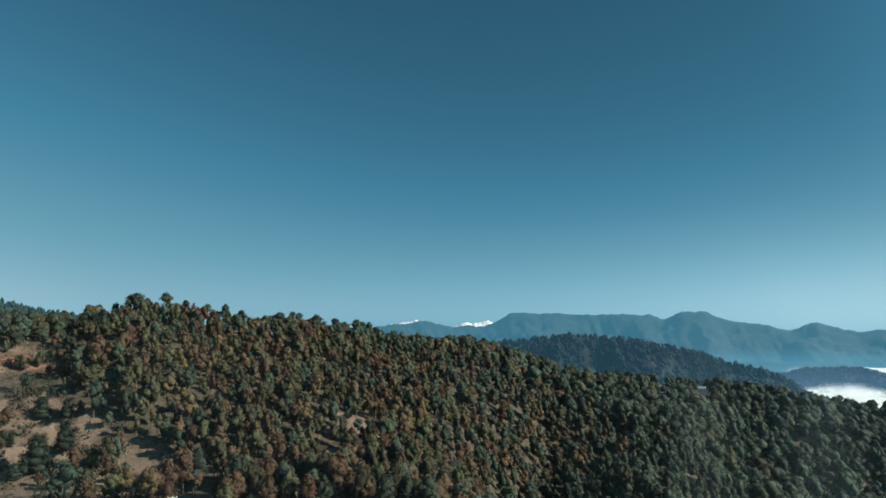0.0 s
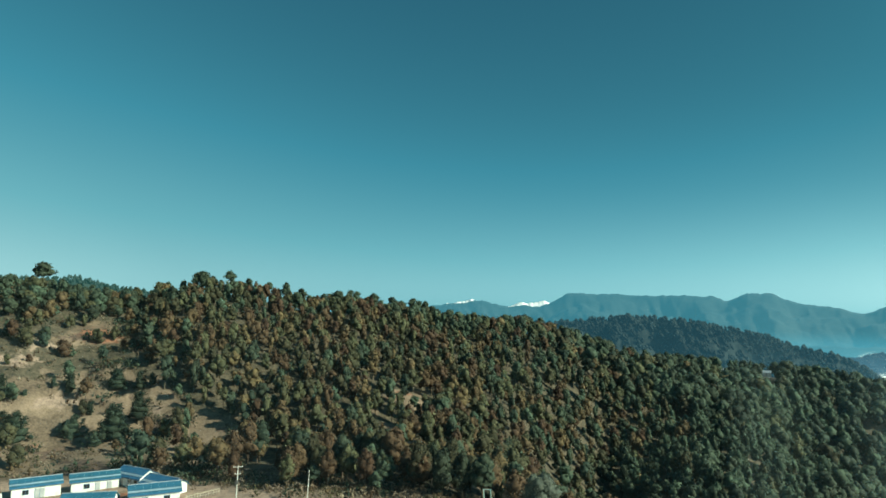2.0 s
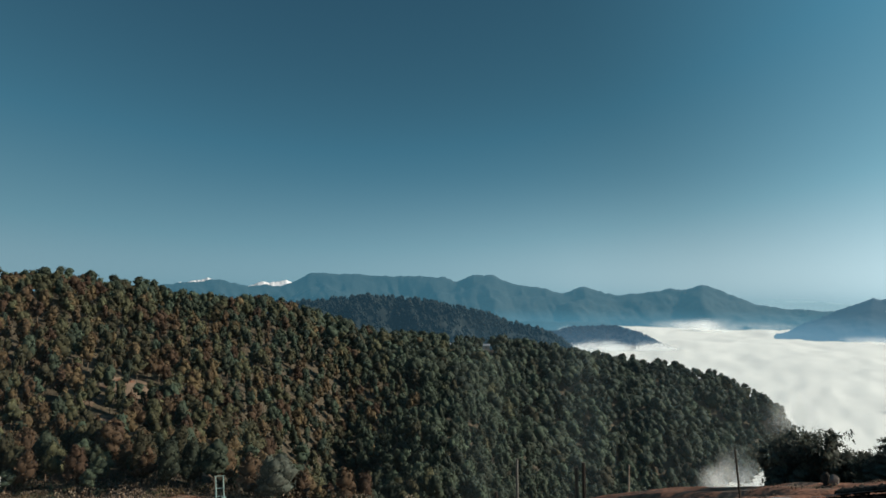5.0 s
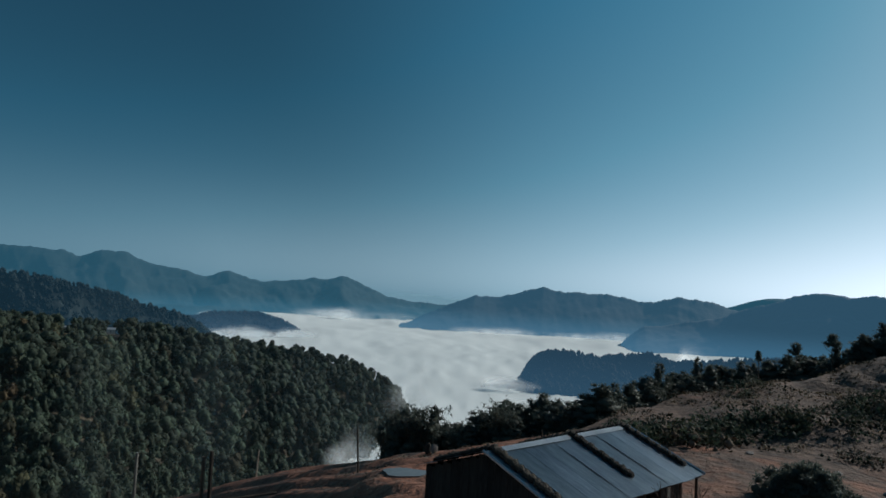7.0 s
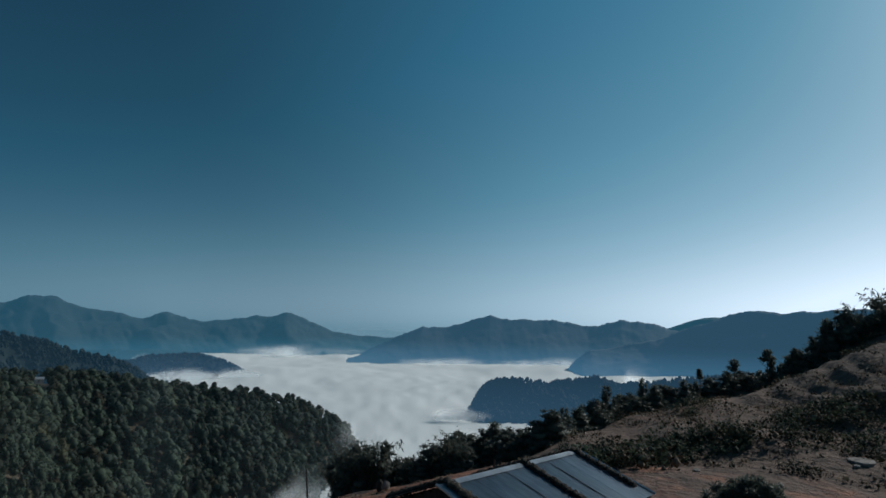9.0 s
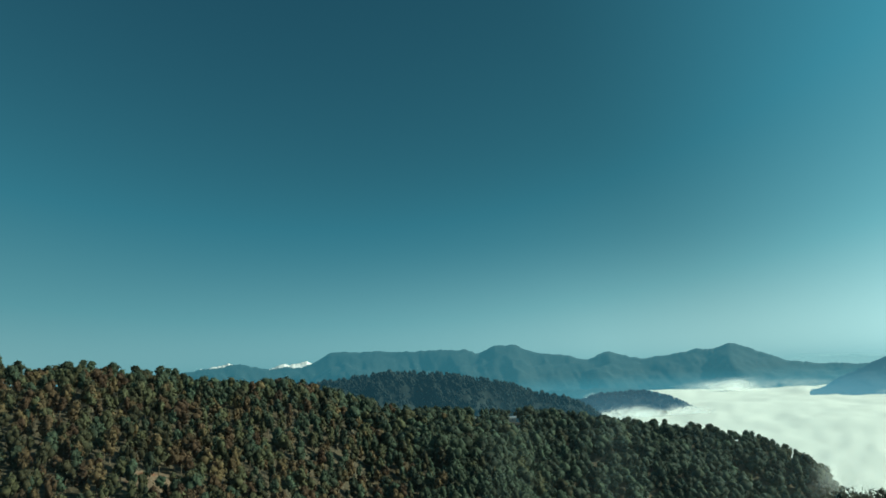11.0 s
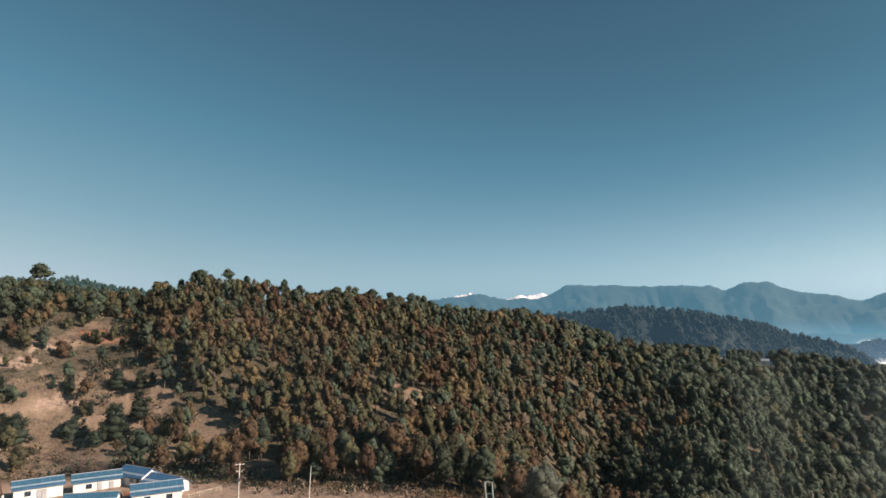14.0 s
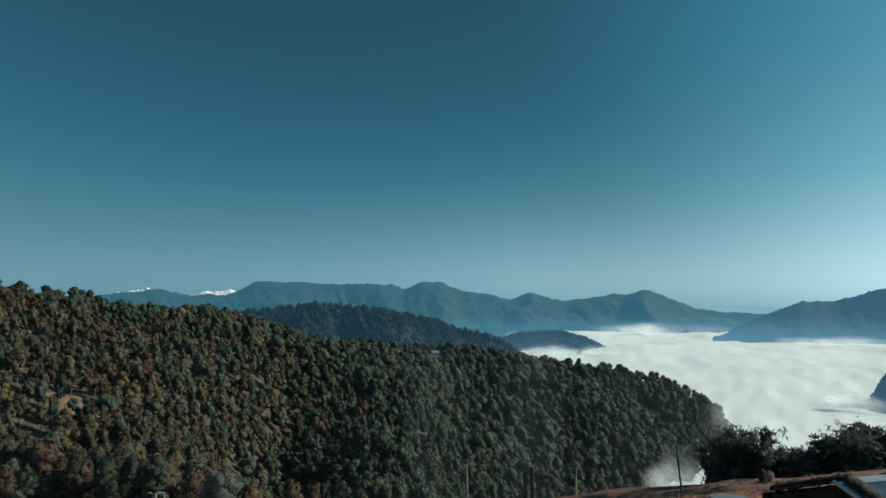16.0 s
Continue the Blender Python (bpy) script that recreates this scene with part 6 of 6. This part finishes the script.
# ---------------------------------------------------------------- fog drifting off the cloud
def fog_material(name, density, scale, soft, tone):
    m = bpy.data.materials.new(name)
    m.use_nodes = True
    n, l = m.node_tree.nodes, m.node_tree.links
    n.clear()
    out, mix, tr, di = n.new("ShaderNodeOutputMaterial"), n.new("ShaderNodeMixShader"), n.new("ShaderNodeBsdfTransparent"), n.new("ShaderNodeBsdfDiffuse")
    di.inputs["Color"].default_value = (0.93 * tone, 0.97 * tone, 0.99 * tone, 1)
    tl, ad = n.new("ShaderNodeBsdfTranslucent"), n.new("ShaderNodeMixShader")
    tl.inputs["Color"].default_value = (0.93 * tone, 0.97 * tone, 0.99 * tone, 1)
    ad.inputs[0].default_value = 0.85
    l.new(di.outputs[0], ad.inputs[1])
    l.new(tl.outputs[0], ad.inputs[2])
    tc, ln = n.new("ShaderNodeTexCoord"), n.new("ShaderNodeVectorMath")
    ln.operation = "LENGTH"
    l.new(tc.outputs["Object"], ln.inputs[0])
    fall = n.new("ShaderNodeMapRange")
    fall.interpolation_type = "SMOOTHSTEP"
    fall.inputs["From Min"].default_value, fall.inputs["From Max"].default_value = 1.0, soft
    l.new(ln.outputs["Value"], fall.inputs["Value"])
    geo, ns = n.new("ShaderNodeNewGeometry"), n.new("ShaderNodeTexNoise")
    ns.inputs["Scale"].default_value, ns.inputs["Detail"].default_value = scale, 5.0
    l.new(geo.outputs["Position"], ns.inputs["Vector"])
    wisp = n.new("ShaderNodeMapRange")
    wisp.inputs["From Min"].default_value, wisp.inputs["From Max"].default_value = 0.36, 0.68
    wisp.inputs["To Max"].default_value = density
    l.new(ns.outputs[0], wisp.inputs["Value"])
    mul = n.new("ShaderNodeMath")
    mul.operation = "MULTIPLY"
    l.new(fall.outputs[0], mul.inputs[0])
    l.new(wisp.outputs[0], mul.inputs[1])
    l.new(mul.outputs[0], mix.inputs[0])
    l.new(tr.outputs[0], mix.inputs[1])
    l.new(ad.outputs[0], mix.inputs[2])
    l.new(mix.outputs[0], out.inputs["Surface"])
    return m


def fog_bank(az, r, across, height, sink, layers, deep, density, scale, label, soft=0.15, tone=0.98):
    """Fog standing over the cloud's edge: curved upright veils, one behind the other, fraying all round."""
    root = new("fog_bank")
    tagged(root, label, "fog")
    root.location = spot(az, r, CLOUD)
    mat = fog_material("fog_wisp", density, scale, soft, tone)
    for k in range(layers):
        f = k / max(1, layers - 1)
        bm = bmesh.new()
        bmesh.ops.create_grid(bm, x_segments=16, y_segments=10, size=1.0)
        for v in bm.verts:
            x, y = v.co.x, v.co.y
            v.co = Vector((x, 0.5 * x * x - 0.45 * y * abs(y) + 0.25 * noise.noise(Vector((x * 1.5 + k * 3, y * 1.5, k))), y))
        for fc in bm.faces:
            fc.smooth = True
        s = part("veil", bm, mat, root)
        off = (vnoise(k * 1.7 + 0.3, az) - 0.5) * across * 0.5
        s.matrix_local = pose(0, 0, 0, 0, 0, -az) @ pose(off, (f - 0.5) * deep, -sink + height * 0.15 * math.sin(k * 2.0)) @ Matrix.Diagonal((across * (0.75 + 0.25 * math.cos(k * 1.9)), height * 0.5, height * (0.8 + 0.2 * math.sin(k * 1.3)), 1))
    return root


fog_bank(41.3, 440, 27, 30, -14, 4, 14, 0.85, 0.03, "white fog puff at the foot of the forest hill", 0.1, 0.86)
fog_bank(45.6, 600, 30, 38, -32, 3, 30, 0.40, 0.018, "thin fog at the end of the forest hill")
fog_bank(31.6, 1720, 120, 26, -6, 4, 60, 0.95, 0.014, "drifting fog round the low hump")
fog_bank(35.4, 1740, 90, 26, -4, 4, 60, 0.8, 0.015, "fog fraying off the end of the hump")
fog_bank(29.0, 1480, 75, 24, -12, 4, 50, 1.0, 0.016, "white fog lying between the forest crest and the hump")
fog_bank(28.3, 2250, 50, 22, -22, 3, 60, 0.85, 0.015, "fog patch between the dark hills")
fog_bank(53.9, 975, 55, 16, -3, 4, 40, 0.8, 0.016, "fog fraying round the valley hill", 0.4, 0.84)
fog_bank(60.5, 800, 120, 16, -2, 4, 40, 0.75, 0.02, "low fog in front of the valley hill", 0.25, 0.88)
fog_bank(53.0, 2480, 300, 24, -2, 3, 100, 0.5, 0.008, "fog along the foot of the far mountain")
fog_bank(61.0, 2440, 240, 30, -2, 3, 100, 0.55, 0.008, "bright fog bank under the far mountain")
fog_bank(69.3, 1480, 46, 46, -10, 4, 80, 0.9, 0.012, "bright fog between the valley hills")
fog_bank(40.0, 3300, 420, 44, -6, 4, 100, 0.7, 0.006, "fog along the foot of the mountain range")


# ---------------------------------------------------------------- thin sheet added between the field and the hill to lighten dark tones
def haze_sheet():
    m = bpy.data.materials.new("dark_lift_haze")
    m.use_nodes = True
    n, l = m.node_tree.nodes, m.node_tree.links
    n.clear()
    out, mix, tr, lit = n.new("ShaderNodeOutputMaterial"), n.new("ShaderNodeMixShader"), n.new("ShaderNodeBsdfTransparent"), n.new("ShaderNodeMixShader")
    di, tl, at = n.new("ShaderNodeBsdfDiffuse"), n.new("ShaderNodeBsdfTranslucent"), n.new("ShaderNodeAttribute")
    for b in (di, tl):
        b.inputs["Color"].default_value = (0.60, 0.88, 1.0, 1)
    lit.inputs[0].default_value = 0.6
    at.attribute_name = "thickness"
    l.new(di.outputs[0], lit.inputs[1])
    l.new(tl.outputs[0], lit.inputs[2])
    l.new(at.outputs["Fac"], mix.inputs[0])
    l.new(tr.outputs[0], mix.inputs[1])
    l.new(lit.outputs[0], mix.inputs[2])
    l.new(mix.outputs[0], out.inputs["Surface"])
    A, H = np.meshgrid(np.arange(-60, 56.1, 1.0), np.linspace(0, 1, 14), indexing="ij")
    R = 128 + 6 * fbm(A / 9, A * 0, 95, 2)
    low = terrain(A, R) - 1.0
    Z = low + (16 - low) * H
    # thicker to the east, where bluish haze hangs over the forest's end
    thick = (0.012 + 0.022 * smooth(12, 34, A)) * (1 - smooth(0.60, 1.0, H)) * (1 - smooth(46, 55, A)) * (1 + 0.3 * fbm(A / 6, H * 4, 96, 3))
    na, nh = A.shape
    i = np.arange(na * nh).reshape(na, nh)
    F = np.stack([i[:-1, :-1], i[1:, :-1], i[1:, 1:], i[:-1, 1:]], -1).reshape(-1, 4)
    me = mesh_from("haze_sheet", polar(A, R, Z).reshape(-1, 3), F, [m], flat=False)
    me.attributes.new("thickness", "FLOAT", "POINT").data.foreach_set("value", thick.ravel().astype(np.float32))
    ob = tagged(new("haze_sheet", me), "thin bluish sheet added to lighten dark tones over the valley", "haze", kind="stuff")
    ob.visible_shadow = False


haze_sheet()
